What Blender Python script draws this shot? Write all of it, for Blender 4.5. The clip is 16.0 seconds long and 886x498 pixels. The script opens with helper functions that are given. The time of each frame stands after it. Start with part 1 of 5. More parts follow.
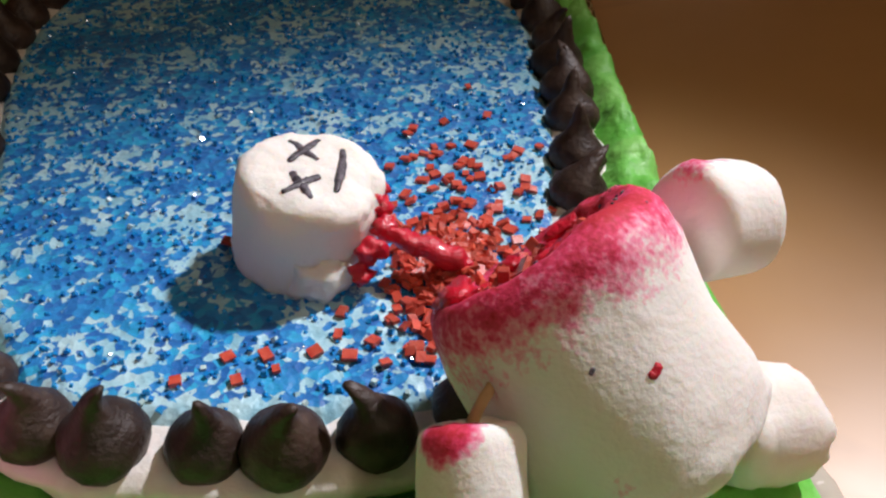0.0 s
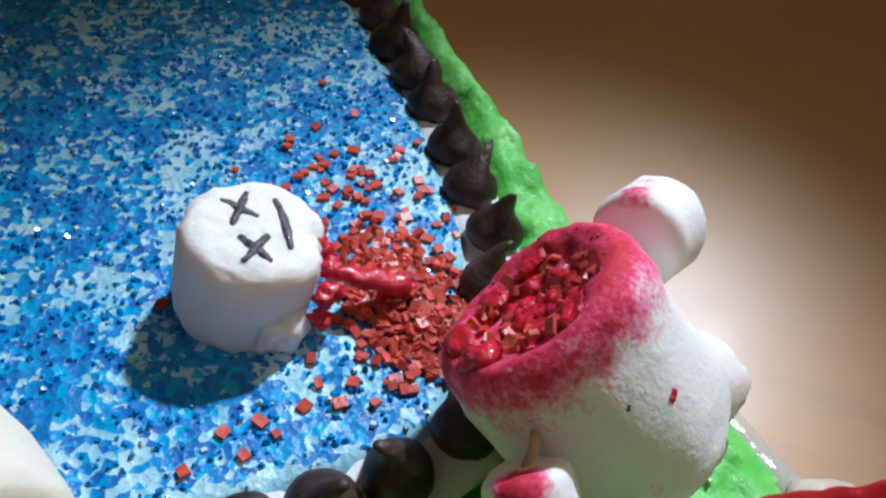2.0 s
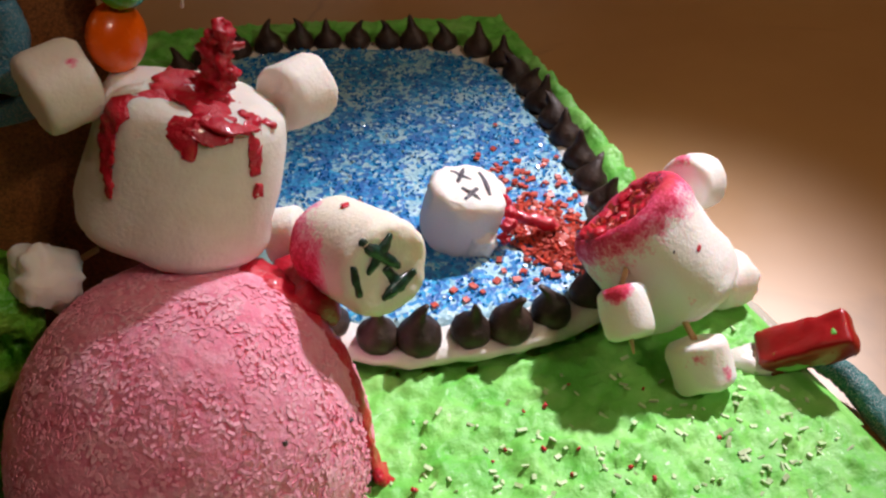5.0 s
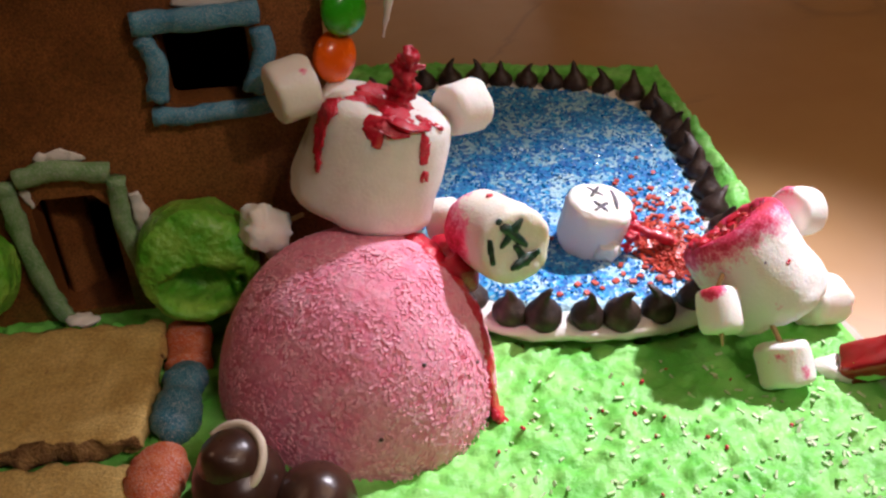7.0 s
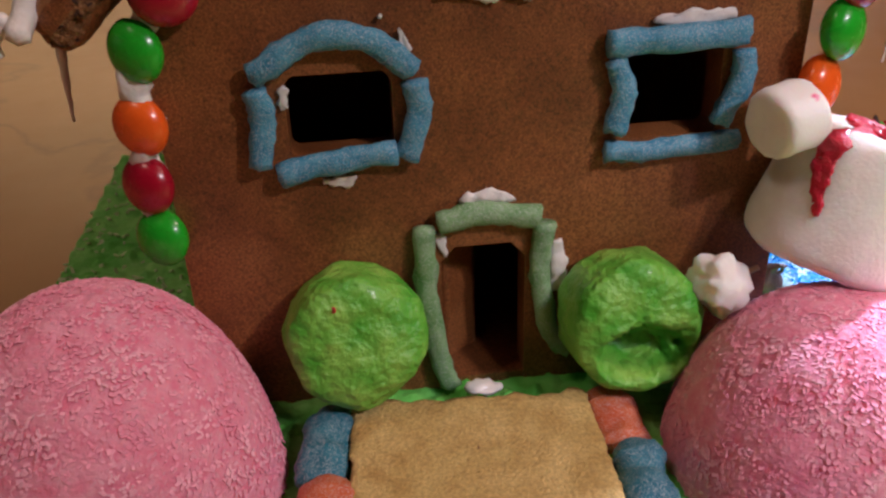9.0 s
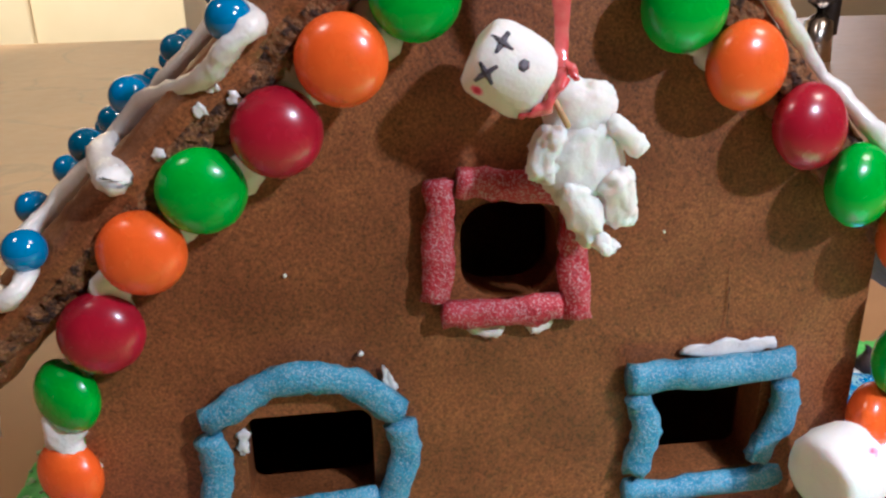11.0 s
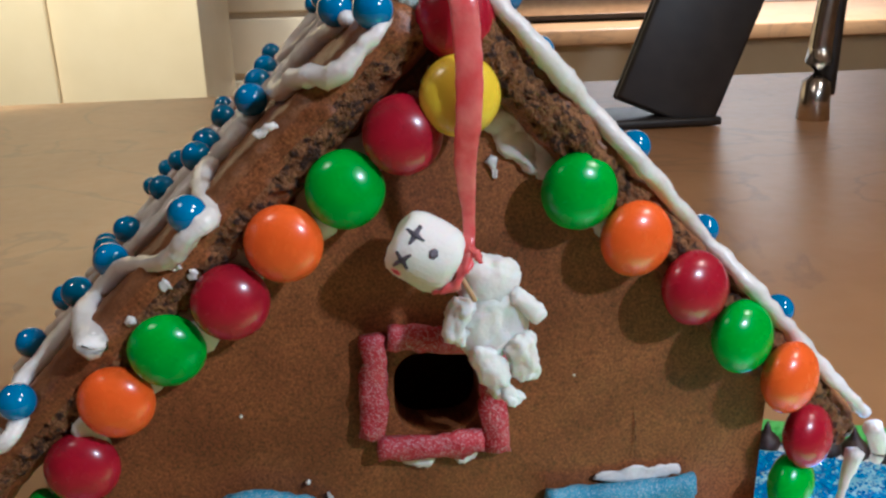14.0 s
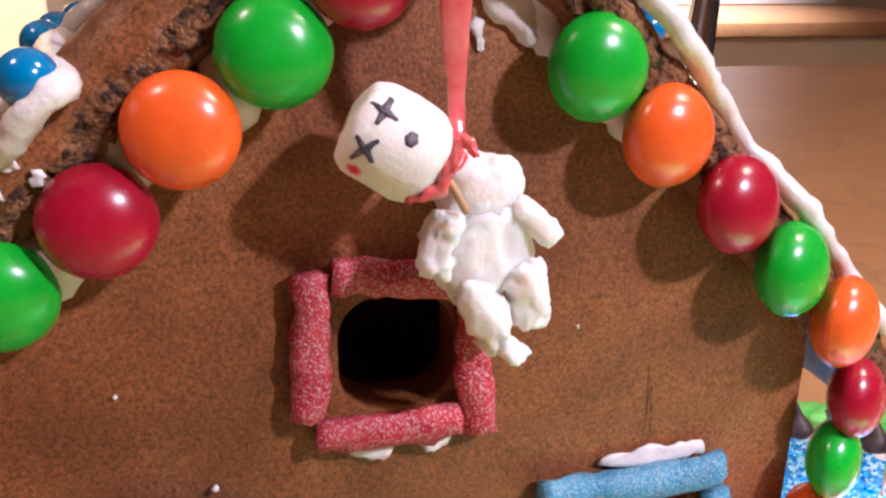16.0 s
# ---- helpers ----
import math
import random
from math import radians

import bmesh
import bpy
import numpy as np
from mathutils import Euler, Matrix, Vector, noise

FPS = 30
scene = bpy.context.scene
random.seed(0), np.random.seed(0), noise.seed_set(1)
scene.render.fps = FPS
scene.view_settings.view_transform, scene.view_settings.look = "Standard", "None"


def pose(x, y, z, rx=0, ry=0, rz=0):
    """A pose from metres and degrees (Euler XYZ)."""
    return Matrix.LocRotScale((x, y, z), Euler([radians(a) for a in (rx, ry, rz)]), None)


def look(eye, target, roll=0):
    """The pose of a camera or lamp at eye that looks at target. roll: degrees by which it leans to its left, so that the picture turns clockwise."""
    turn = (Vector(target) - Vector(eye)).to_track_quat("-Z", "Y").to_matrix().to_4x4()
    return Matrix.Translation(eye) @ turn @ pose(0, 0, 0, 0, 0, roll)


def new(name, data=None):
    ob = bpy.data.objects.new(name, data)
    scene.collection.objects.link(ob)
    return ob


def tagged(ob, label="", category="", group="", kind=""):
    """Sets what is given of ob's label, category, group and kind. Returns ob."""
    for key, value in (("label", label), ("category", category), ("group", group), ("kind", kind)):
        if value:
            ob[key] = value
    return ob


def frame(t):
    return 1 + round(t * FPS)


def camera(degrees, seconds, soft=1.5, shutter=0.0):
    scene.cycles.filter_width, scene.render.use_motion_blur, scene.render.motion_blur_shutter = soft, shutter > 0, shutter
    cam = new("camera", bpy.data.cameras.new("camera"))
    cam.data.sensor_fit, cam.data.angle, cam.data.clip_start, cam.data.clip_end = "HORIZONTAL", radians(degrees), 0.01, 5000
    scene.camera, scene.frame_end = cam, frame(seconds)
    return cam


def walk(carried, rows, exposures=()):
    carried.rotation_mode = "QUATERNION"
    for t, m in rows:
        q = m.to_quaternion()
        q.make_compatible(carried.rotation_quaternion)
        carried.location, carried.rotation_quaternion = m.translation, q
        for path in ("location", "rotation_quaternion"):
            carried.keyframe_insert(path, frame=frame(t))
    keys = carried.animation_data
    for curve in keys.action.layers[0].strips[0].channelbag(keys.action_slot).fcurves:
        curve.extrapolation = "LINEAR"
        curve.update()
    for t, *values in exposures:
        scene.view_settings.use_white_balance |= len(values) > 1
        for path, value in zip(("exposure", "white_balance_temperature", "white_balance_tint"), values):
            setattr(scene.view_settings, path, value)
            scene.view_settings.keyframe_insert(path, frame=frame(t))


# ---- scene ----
cam = camera(53.4, 16.0, 2.4)
METRES, EYE, TILT, LEAN, TURN = 0.55, 0.091, -38.0, 0.0, -7.5
ROWS = [
    (0.0, 0.0, 0.0, 0.0, 0.0, 0.0, -0.0),
    (0.5, -0.0151, -0.0078, 0.0162, -3.89, -1.88, 0.35),
    (1.0, -0.0348, -0.004, 0.032, -8.61, -4.56, 1.41),
    (1.5, -0.0572, 0.0002, 0.0443, -13.94, -6.92, 4.23),
    (2.0, -0.0645, -0.0031, 0.0492, -19.32, -9.35, 7.93),
    (2.5, -0.0884, -0.0192, 0.0532, -24.71, -11.42, 9.99),
    (3.0, -0.1044, -0.0392, 0.0537, -27.37, -12.1, 11.5),
    (3.5, -0.1149, -0.0606, 0.0425, -27.05, -11.01, 12.44),
    (4.0, -0.1243, -0.095, 0.0265, -23.57, -7.6, 12.68),
    (4.5, -0.1309, -0.1433, 0.0093, -17.83, -3.73, 11.0),
    (5.0, -0.1445, -0.1883, -0.0047, -11.58, -0.41, 8.12),
    (7.5, -0.1463, -0.283, -0.0431, 0.29, 4.58, 2.02),
    (8.0, -0.2007, -0.2444, -0.0358, 1.17, 5.44, 1.97),
    (8.5, -0.2557, -0.2303, -0.041, 1.73, 6.66, 1.87),
    (9.0, -0.3342, -0.2173, -0.0402, 1.62, 9.28, 1.18),
    (9.5, -0.3541, -0.1872, -0.0115, 0.87, 11.76, 0.67),
    (10.0, -0.353, -0.1792, 0.0179, 0.2, 13.62, 0.5),
    (12.5, -0.3114, -0.2036, 0.095, 1.63, 18.12, 0.88),
    (13.0, -0.3092, -0.2226, 0.1027, 1.9, 18.55, 0.87),
    (13.5, -0.3054, -0.2412, 0.0987, 1.99, 18.76, 0.58),
    (14.0, -0.3036, -0.236, 0.0804, 1.84, 18.62, 0.32),
    (14.5, -0.3064, -0.2063, 0.0764, 1.32, 18.43, 0.44),
    (15.0, -0.315, -0.1686, 0.0843, -0.06, 18.66, 0.72),
    (15.5, -0.3246, -0.1488, 0.086, -2.48, 18.8, 1.72),
    (16.0, -0.3317, -0.1421, 0.0849, -6.08, 18.65, 3.8),
]
walk(cam, [(t, pose(0, 0, EYE, TILT, LEAN, TURN) @ pose(METRES * x, METRES * y, METRES * z, 90 + pitch, roll, yaw)) for t, x, y, z, yaw, pitch, roll in ROWS],
     [(0.0, 0.0, 6800, 20), (0.6, 0.1, 6200, 18), (1.5, 0.0, 5600, 9), (3.5, 0.05, 5800, 14), (4.5, 0.1, 6500, 19), (5.0, 0.40, 6800, 24), (7.5, 0.9, 6300, 29), (8.2, 1.35, 5600, 34), (9.0, 2.0, 5500, 31), (10.0, 2.95, 4800, 23), (12.5, 2.7, 4500, 12), (13.5, 2.6, 4450, 11), (14.5, 2.5, 4400, 11), (15.5, 2.62, 3950, 2), (16.0, 3.25, 4950, 35)])

# ---------- light ----------
world = bpy.data.worlds.new("world")
world.use_nodes = True
world.node_tree.nodes["Background"].inputs[0].default_value = (1.0, 0.78, 0.52, 1)
world.node_tree.nodes["Background"].inputs[1].default_value = 0.009
scene.world = world


def lamp(name, kind, eye, target, power, colour, size=0.1, cone=0.0, blend=1.0):
    data = bpy.data.lights.new(name, kind)
    data.energy, data.color = power, colour
    if kind == "AREA":
        data.shape, data.size = "DISK", size
    else:
        data.shadow_soft_size = size
    if kind == "SPOT":
        data.spot_size, data.spot_blend = radians(cone), blend
    ob = new(name, data)
    ob.matrix_world = look(eye, target)
    return ob


# white task lamp over the pond, then unseen lamps added for house and kitchen
lamp("task_lamp", "SPOT", (0.50, 0.42, 0.72), (0.000, 0.070, 0.0), 46.0, (0.88, 0.92, 0.96), 0.025, 16.4, 1.0)
# unseen still lamp for the house front, in place of a moving torch
lamp("house_lamp", "AREA", (0.30, -0.42, 0.62), (-0.12, 0.1, 0.1), 0.76, (1.0, 0.88, 0.69), 0.055)
# added fill spot that lifts the dome, bushes and doorstep
lamp("dome_fill_spot", "SPOT", (0.16, -0.42, 0.56), (-0.115, 0.055, 0.02), 1.1, (1.0, 0.93, 0.86), 0.025, 18, 1.0)
# added warm fills, below the ceiling, that brighten the counter right and left
lamp("counter_fill_right", "AREA", (0.55, -0.1, 1.0), (0.1, 0.25, 0.0), 0.9, (1.0, 0.72, 0.42), 0.25)
lamp("counter_fill_left", "AREA", (-0.75, -0.05, 1.1), (-0.42, 0.12, 0.0), 0.48, (1.0, 0.72, 0.42), 0.2)
# unseen spots added to brighten the cabinet and the kitchen unit behind
lamp("cabinet_fill_spot", "SPOT", (-0.75, 1.25, 1.25), (-0.95, 2.0, -0.15), 32.0, (1.0, 0.80, 0.46), 0.05, 62, 0.6)
lamp("worktop_fill_spot", "SPOT", (0.9, 1.75, 1.25), (0.75, 2.6, 0.15), 44.0, (1.0, 0.86, 0.66), 0.05, 80, 0.6)


# ---------- building helpers ----------
from mathutils.bvhtree import BVHTree

WORLD = {}


def thing(name, loc, label, category, group="", kind=""):
    ob = new(name)
    ob.empty_display_size = 0.005
    ob.location = loc
    WORLD[ob] = Matrix.Translation(loc)
    return tagged(ob, label, category, group, kind)


def mesh_of(bm, material, name="mesh", smooth=True):
    me = bpy.data.meshes.new(name)
    bmesh.ops.recalc_face_normals(bm, faces=bm.faces)
    bm.to_mesh(me)
    bm.free()
    if smooth:
        me.shade_smooth()
    for m in material if isinstance(material, (list, tuple)) else [material]:
        me.materials.append(m)
    return me


def part(name, bm, material, parent=None, label="", m=Matrix(), kind="", smooth=True):
    """One mesh object; m is its pose in the world."""
    me = bm if isinstance(bm, bpy.types.Mesh) else mesh_of(bm, material, name, smooth)
    ob = new(name, me)
    WORLD[ob] = m
    if parent:
        ob.parent = parent
        ob.matrix_basis = WORLD[parent].inverted() @ m
    else:
        ob.matrix_basis = m
    return tagged(ob, label, kind=kind)


def solo(name, bm, material, label, category, m=Matrix(), group="", kind="", smooth=True):
    ob = part(name, bm, material, None, label, m, kind, smooth)
    return tagged(ob, category=category, group=group)


def wobble(bm, amount, size, seed=0.0, octaves=3):
    bm.normal_update()
    shift = Vector((seed * 3.1, seed * 1.7, seed * 2.3))
    moves = [v.normal * amount * noise.fractal(v.co / size + shift, 0.9, 2.1, octaves) for v in bm.verts]
    for v, d in zip(bm.verts, moves):
        v.co += d
    return bm


def lathe(profile, seg=28):
    """A body turned about z from (radius, height) pairs, bottom to top."""
    bm = bmesh.new()
    rings = []
    for r, z in profile:
        if r < 1e-6:
            rings.append([bm.verts.new((0, 0, z))])
        else:
            rings.append([bm.verts.new((r * math.cos(2 * math.pi * i / seg), r * math.sin(2 * math.pi * i / seg), z)) for i in range(seg)])
    for a, b in zip(rings, rings[1:]):
        for i in range(seg):
            j = (i + 1) % seg
            if len(a) == 1:
                bm.faces.new((a[0], b[j], b[i]))
            elif len(b) == 1:
                bm.faces.new((a[i], a[j], b[0]))
            else:
                bm.faces.new((a[i], a[j], b[j], b[i]))
    return bm


def rounded(radius, height, power=0.35, top=1.0, bottom=1.0, seg=40, rings=26, dent=0.0):
    """A soft cylinder standing on z = 0; dent hollows its upper end."""
    profile = []
    for k in range(rings + 1):
        a = math.pi * (k / rings - 0.5)
        c, s = abs(math.cos(a)), math.sin(a)
        r = radius * c ** power if 0 < k < rings else 0.0
        z = height / 2 * (1 + math.copysign(abs(s) ** power, s))
        r *= bottom + (top - bottom) * z / height
        profile.append((r, z))
    # extra rings over the flat ends
    low, high = profile[1], profile[-2]
    ends = [0.25, 0.5, 0.75]
    profile = [profile[0]] + [(low[0] * e, low[1] * e) for e in ends] + profile[1:-1]
    profile += [(high[0] * e, high[1] + (height - high[1]) * (1 - e)) for e in reversed(ends)] + [(0.0, height)]
    if dent:
        profile = [(r, z - dent * max(0.0, 1 - (r / (radius * top * 0.82)) ** 2) if z > height * 0.7 else z) for r, z in profile]
    return lathe(profile, seg)


def rbox(sx, sy, sz, r, step, amount=0.0, size=0.01, seed=0.0):
    """A box with round edges and a fine skin, centred."""
    bm = bmesh.new()
    dims = (sx, sy, sz)
    n = [max(2, int(round(d / step))) for d in dims]
    cache = {}

    def vert(i):
        if i not in cache:
            p = Vector([dims[k] * (i[k] / n[k] - 0.5) for k in range(3)])
            q = Vector([max(-dims[k] / 2 + r, min(dims[k] / 2 - r, p[k])) for k in range(3)])
            d = p - q
            cache[i] = bm.verts.new(q + d.normalized() * r if d.length > 1e-9 else p)
        return cache[i]

    for axis in range(3):
        u, v = (axis + 1) % 3, (axis + 2) % 3
        for side in (0, n[axis]):
            for a in range(n[u]):
                for b in range(n[v]):
                    quad = []
                    for da, db in ((0, 0), (1, 0), (1, 1), (0, 1)):
                        i = [0, 0, 0]
                        i[axis], i[u], i[v] = side, a + da, b + db
                        quad.append(vert(tuple(i)))
                    bm.faces.new(quad if side else quad[::-1])
    if amount:
        wobble(bm, amount, size, seed)
    return bm


def smooth_path(points, per=8):
    pts = [Vector(p) for p in points]
    ext = [pts[0] * 2 - pts[1]] + pts + [pts[-1] * 2 - pts[-2]]
    out = []
    for k in range(1, len(ext) - 2):
        p0, p1, p2, p3 = ext[k - 1:k + 3]
        for s in range(per):
            t = s / per
            out.append(0.5 * (2 * p1 + (p2 - p0) * t + (2 * p0 - 5 * p1 + 4 * p2 - p3) * t * t + (3 * p1 - p0 - 3 * p2 + p3) * t ** 3))
    return out + [pts[-1]]


def tube(points, radius, seg=10, per=8, flat=1.0, up=(0, 0, 1), amount=0.0, size=0.003, seed=0.0, cap=0.5):
    """A round or flattened string along points; radius is a number or one for each point. flat scales it along up."""
    path = smooth_path(points, per)
    radii = [radius] * len(points) if isinstance(radius, (int, float)) else list(radius)
    bm = bmesh.new()
    rings = []
    last = len(path) - 1
    for k, p in enumerate(path):
        d = (path[min(k + 1, last)] - path[max(k - 1, 0)]).normalized()
        side = d.cross(Vector(up))
        side = side.normalized() if side.length > 1e-4 else d.orthogonal().normalized()
        top = side.cross(d).normalized()
        f = k / last * (len(radii) - 1)
        i = min(int(f), len(radii) - 2) if len(radii) > 1 else 0
        r = radii[i] + (radii[min(i + 1, len(radii) - 1)] - radii[i]) * (f - i)
        rings.append([bm.verts.new(p + side * r * math.cos(2 * math.pi * s / seg) + top * flat * r * math.sin(2 * math.pi * s / seg)) for s in range(seg)])
    for a, b in zip(rings, rings[1:]):
        for s in range(seg):
            t = (s + 1) % seg
            bm.faces.new((a[s], a[t], b[t], b[s]))
    for ring, p in ((rings[0], path[0] - (path[1] - path[0]).normalized() * radii[0] * cap), (rings[-1], path[-1] + (path[-1] - path[-2]).normalized() * radii[-1] * cap)):
        tip = bm.verts.new(p)
        for s in range(seg):
            bm.faces.new((ring[s], ring[(s + 1) % seg], tip))
    if amount:
        wobble(bm, amount, size, seed)
    return bm


def along(axis):
    """A turn that takes z to axis."""
    return Vector(axis).to_track_quat("Z", "Y").to_matrix().to_4x4()


def stand(base, top_point):
    """The pose of a body that stands on base and points at top_point."""
    return Matrix.Translation(base) @ along(Vector(top_point) - Vector(base))


def join(*bms):
    out = bms[0]
    for bm in bms[1:]:
        me = bpy.data.meshes.new("join")
        bm.to_mesh(me)
        out.from_mesh(me)
        bm.free()
        bpy.data.meshes.remove(me)
    return out


def moved(bm, m):
    bmesh.ops.transform(bm, matrix=m, verts=bm.verts)
    return bm


def ball(r, squash=1.0, rings=14, seg=22):
    return lathe([(r * math.cos(math.pi * (k / rings - 0.5)) if 0 < k < rings else 0.0, r * squash * math.sin(math.pi * (k / rings - 0.5))) for k in range(rings + 1)], seg)


def step(a, b, x):
    t = max(0.0, min(1.0, (x - a) / (b - a)))
    return t * t * (3 - 2 * t)


# ---------- materials ----------
def material(name, colour, second=None, rough=0.5, scale=300.0, bump=0.2, depth=0.0004, spread=(0.35, 0.65), fine=None, coat=0.0,
             sss=0.0, radius=0.002, metal=0.0, speck=None, speck_scale=900.0, speck_at=0.75, transmission=0.0, detail=6.0, vary=0.0, blotch=None, blotch_scale=30.0, island=0.0, grain=0.0, grain_scale=1800.0):
    """A surface of two colours mixed by noise, with relief at two sizes; speck adds small grains of a third colour."""
    mat = bpy.data.materials.new(name)
    mat.use_nodes = True
    nt = mat.node_tree
    n, l = nt.nodes, nt.links
    b = n["Principled BSDF"]
    tc = n.new("ShaderNodeTexCoord")
    no = n.new("ShaderNodeTexNoise")
    no.inputs["Scale"].default_value, no.inputs["Detail"].default_value = scale, detail
    l.new(tc.outputs["Object"], no.inputs["Vector"])
    mr = n.new("ShaderNodeMapRange")
    mr.inputs[1].default_value, mr.inputs[2].default_value = spread
    l.new(no.outputs["Fac"], mr.inputs[0])
    mix = n.new("ShaderNodeMix")
    mix.data_type = "RGBA"
    mix.inputs[6].default_value = (*colour, 1)
    mix.inputs[7].default_value = (*(second or [c * 0.8 for c in colour]), 1)
    l.new(mr.outputs[0], mix.inputs[0])
    out = mix.outputs[2]
    if speck:
        vo = n.new("ShaderNodeTexVoronoi")
        vo.inputs["Scale"].default_value = speck_scale
        l.new(tc.outputs["Object"], vo.inputs["Vector"])
        sep = n.new("ShaderNodeSeparateColor")
        l.new(vo.outputs["Color"], sep.inputs[0])
        th = n.new("ShaderNodeMath")
        th.operation = "GREATER_THAN"
        th.inputs[1].default_value = speck_at
        l.new(sep.outputs[0], th.inputs[0])
        m2 = n.new("ShaderNodeMix")
        m2.data_type = "RGBA"
        m2.inputs[7].default_value = (*speck, 1)
        l.new(th.outputs[0], m2.inputs[0])
        l.new(out, m2.inputs[6])
        out = m2.outputs[2]
    if blotch:
        n3 = n.new("ShaderNodeTexNoise")
        n3.inputs["Scale"].default_value, n3.inputs["Detail"].default_value = blotch_scale, 5
        l.new(tc.outputs["Object"], n3.inputs["Vector"])
        m3 = n.new("ShaderNodeMapRange")
        m3.inputs[1].default_value, m3.inputs[2].default_value, m3.inputs[4].default_value = 0.48, 0.68, 0.8
        l.new(n3.outputs["Fac"], m3.inputs[0])
        x3 = n.new("ShaderNodeMix")
        x3.data_type = "RGBA"
        x3.inputs[7].default_value = (*blotch, 1)
        l.new(m3.outputs[0], x3.inputs[0])
        l.new(out, x3.inputs[6])
        out = x3.outputs[2]
    if grain:
        n4 = n.new("ShaderNodeTexNoise")
        n4.inputs["Scale"].default_value, n4.inputs["Detail"].default_value, n4.inputs["Roughness"].default_value = grain_scale, 3, 0.7
        l.new(tc.outputs["Object"], n4.inputs["Vector"])
        m4 = n.new("ShaderNodeMapRange")
        m4.inputs[1].default_value, m4.inputs[2].default_value, m4.inputs[3].default_value, m4.inputs[4].default_value = 0.3, 0.7, 1 - grain, 1 + grain
        l.new(n4.outputs["Fac"], m4.inputs[0])
        h4 = n.new("ShaderNodeHueSaturation")
        l.new(m4.outputs[0], h4.inputs["Value"])
        l.new(out, h4.inputs["Color"])
        out = h4.outputs[0]
    if island:
        ge = n.new("ShaderNodeNewGeometry")
        m5 = n.new("ShaderNodeMapRange")
        m5.inputs[3].default_value, m5.inputs[4].default_value = 1 - island, 1 + island
        l.new(ge.outputs["Random Per Island"], m5.inputs[0])
        h5 = n.new("ShaderNodeHueSaturation")
        l.new(m5.outputs[0], h5.inputs["Value"])
        l.new(out, h5.inputs["Color"])
        out = h5.outputs[0]
    if vary:
        oi = n.new("ShaderNodeObjectInfo")
        hs = n.new("ShaderNodeHueSaturation")
        ma = n.new("ShaderNodeMapRange")
        ma.inputs[3].default_value, ma.inputs[4].default_value = 1 - vary, 1 + vary
        l.new(oi.outputs["Random"], ma.inputs[0])
        l.new(ma.outputs[0], hs.inputs["Value"])
        l.new(out, hs.inputs["Color"])
        out = hs.outputs[0]
    l.new(out, b.inputs["Base Color"])
    n2 = n.new("ShaderNodeTexNoise")
    n2.inputs["Scale"].default_value, n2.inputs["Detail"].default_value = fine or scale * 4, 4
    l.new(tc.outputs["Object"], n2.inputs["Vector"])
    add = n.new("ShaderNodeMath")
    l.new(no.outputs["Fac"], add.inputs[0])
    l.new(n2.outputs["Fac"], add.inputs[1])
    bp = n.new("ShaderNodeBump")
    bp.inputs["Strength"].default_value, bp.inputs["Distance"].default_value = bump, depth
    l.new(add.outputs[0], bp.inputs["Height"])
    l.new(bp.outputs[0], b.inputs["Normal"])
    rr = n.new("ShaderNodeMapRange")
    rr.inputs[3].default_value, rr.inputs[4].default_value = max(0.03, rough * 0.8), min(1.0, rough * 1.2)
    l.new(n2.outputs["Fac"], rr.inputs[0])
    l.new(rr.outputs[0], b.inputs["Roughness"])
    b.inputs["Metallic"].default_value = metal
    b.inputs["Coat Weight"].default_value = coat
    b.inputs["Coat Roughness"].default_value = 0.12
    b.inputs["Transmission Weight"].default_value = transmission
    if sss:
        b.inputs["Subsurface Weight"].default_value = sss
        b.inputs["Subsurface Radius"].default_value = (1.0, 0.6, 0.45)
        b.inputs["Subsurface Scale"].default_value = radius
    return mat


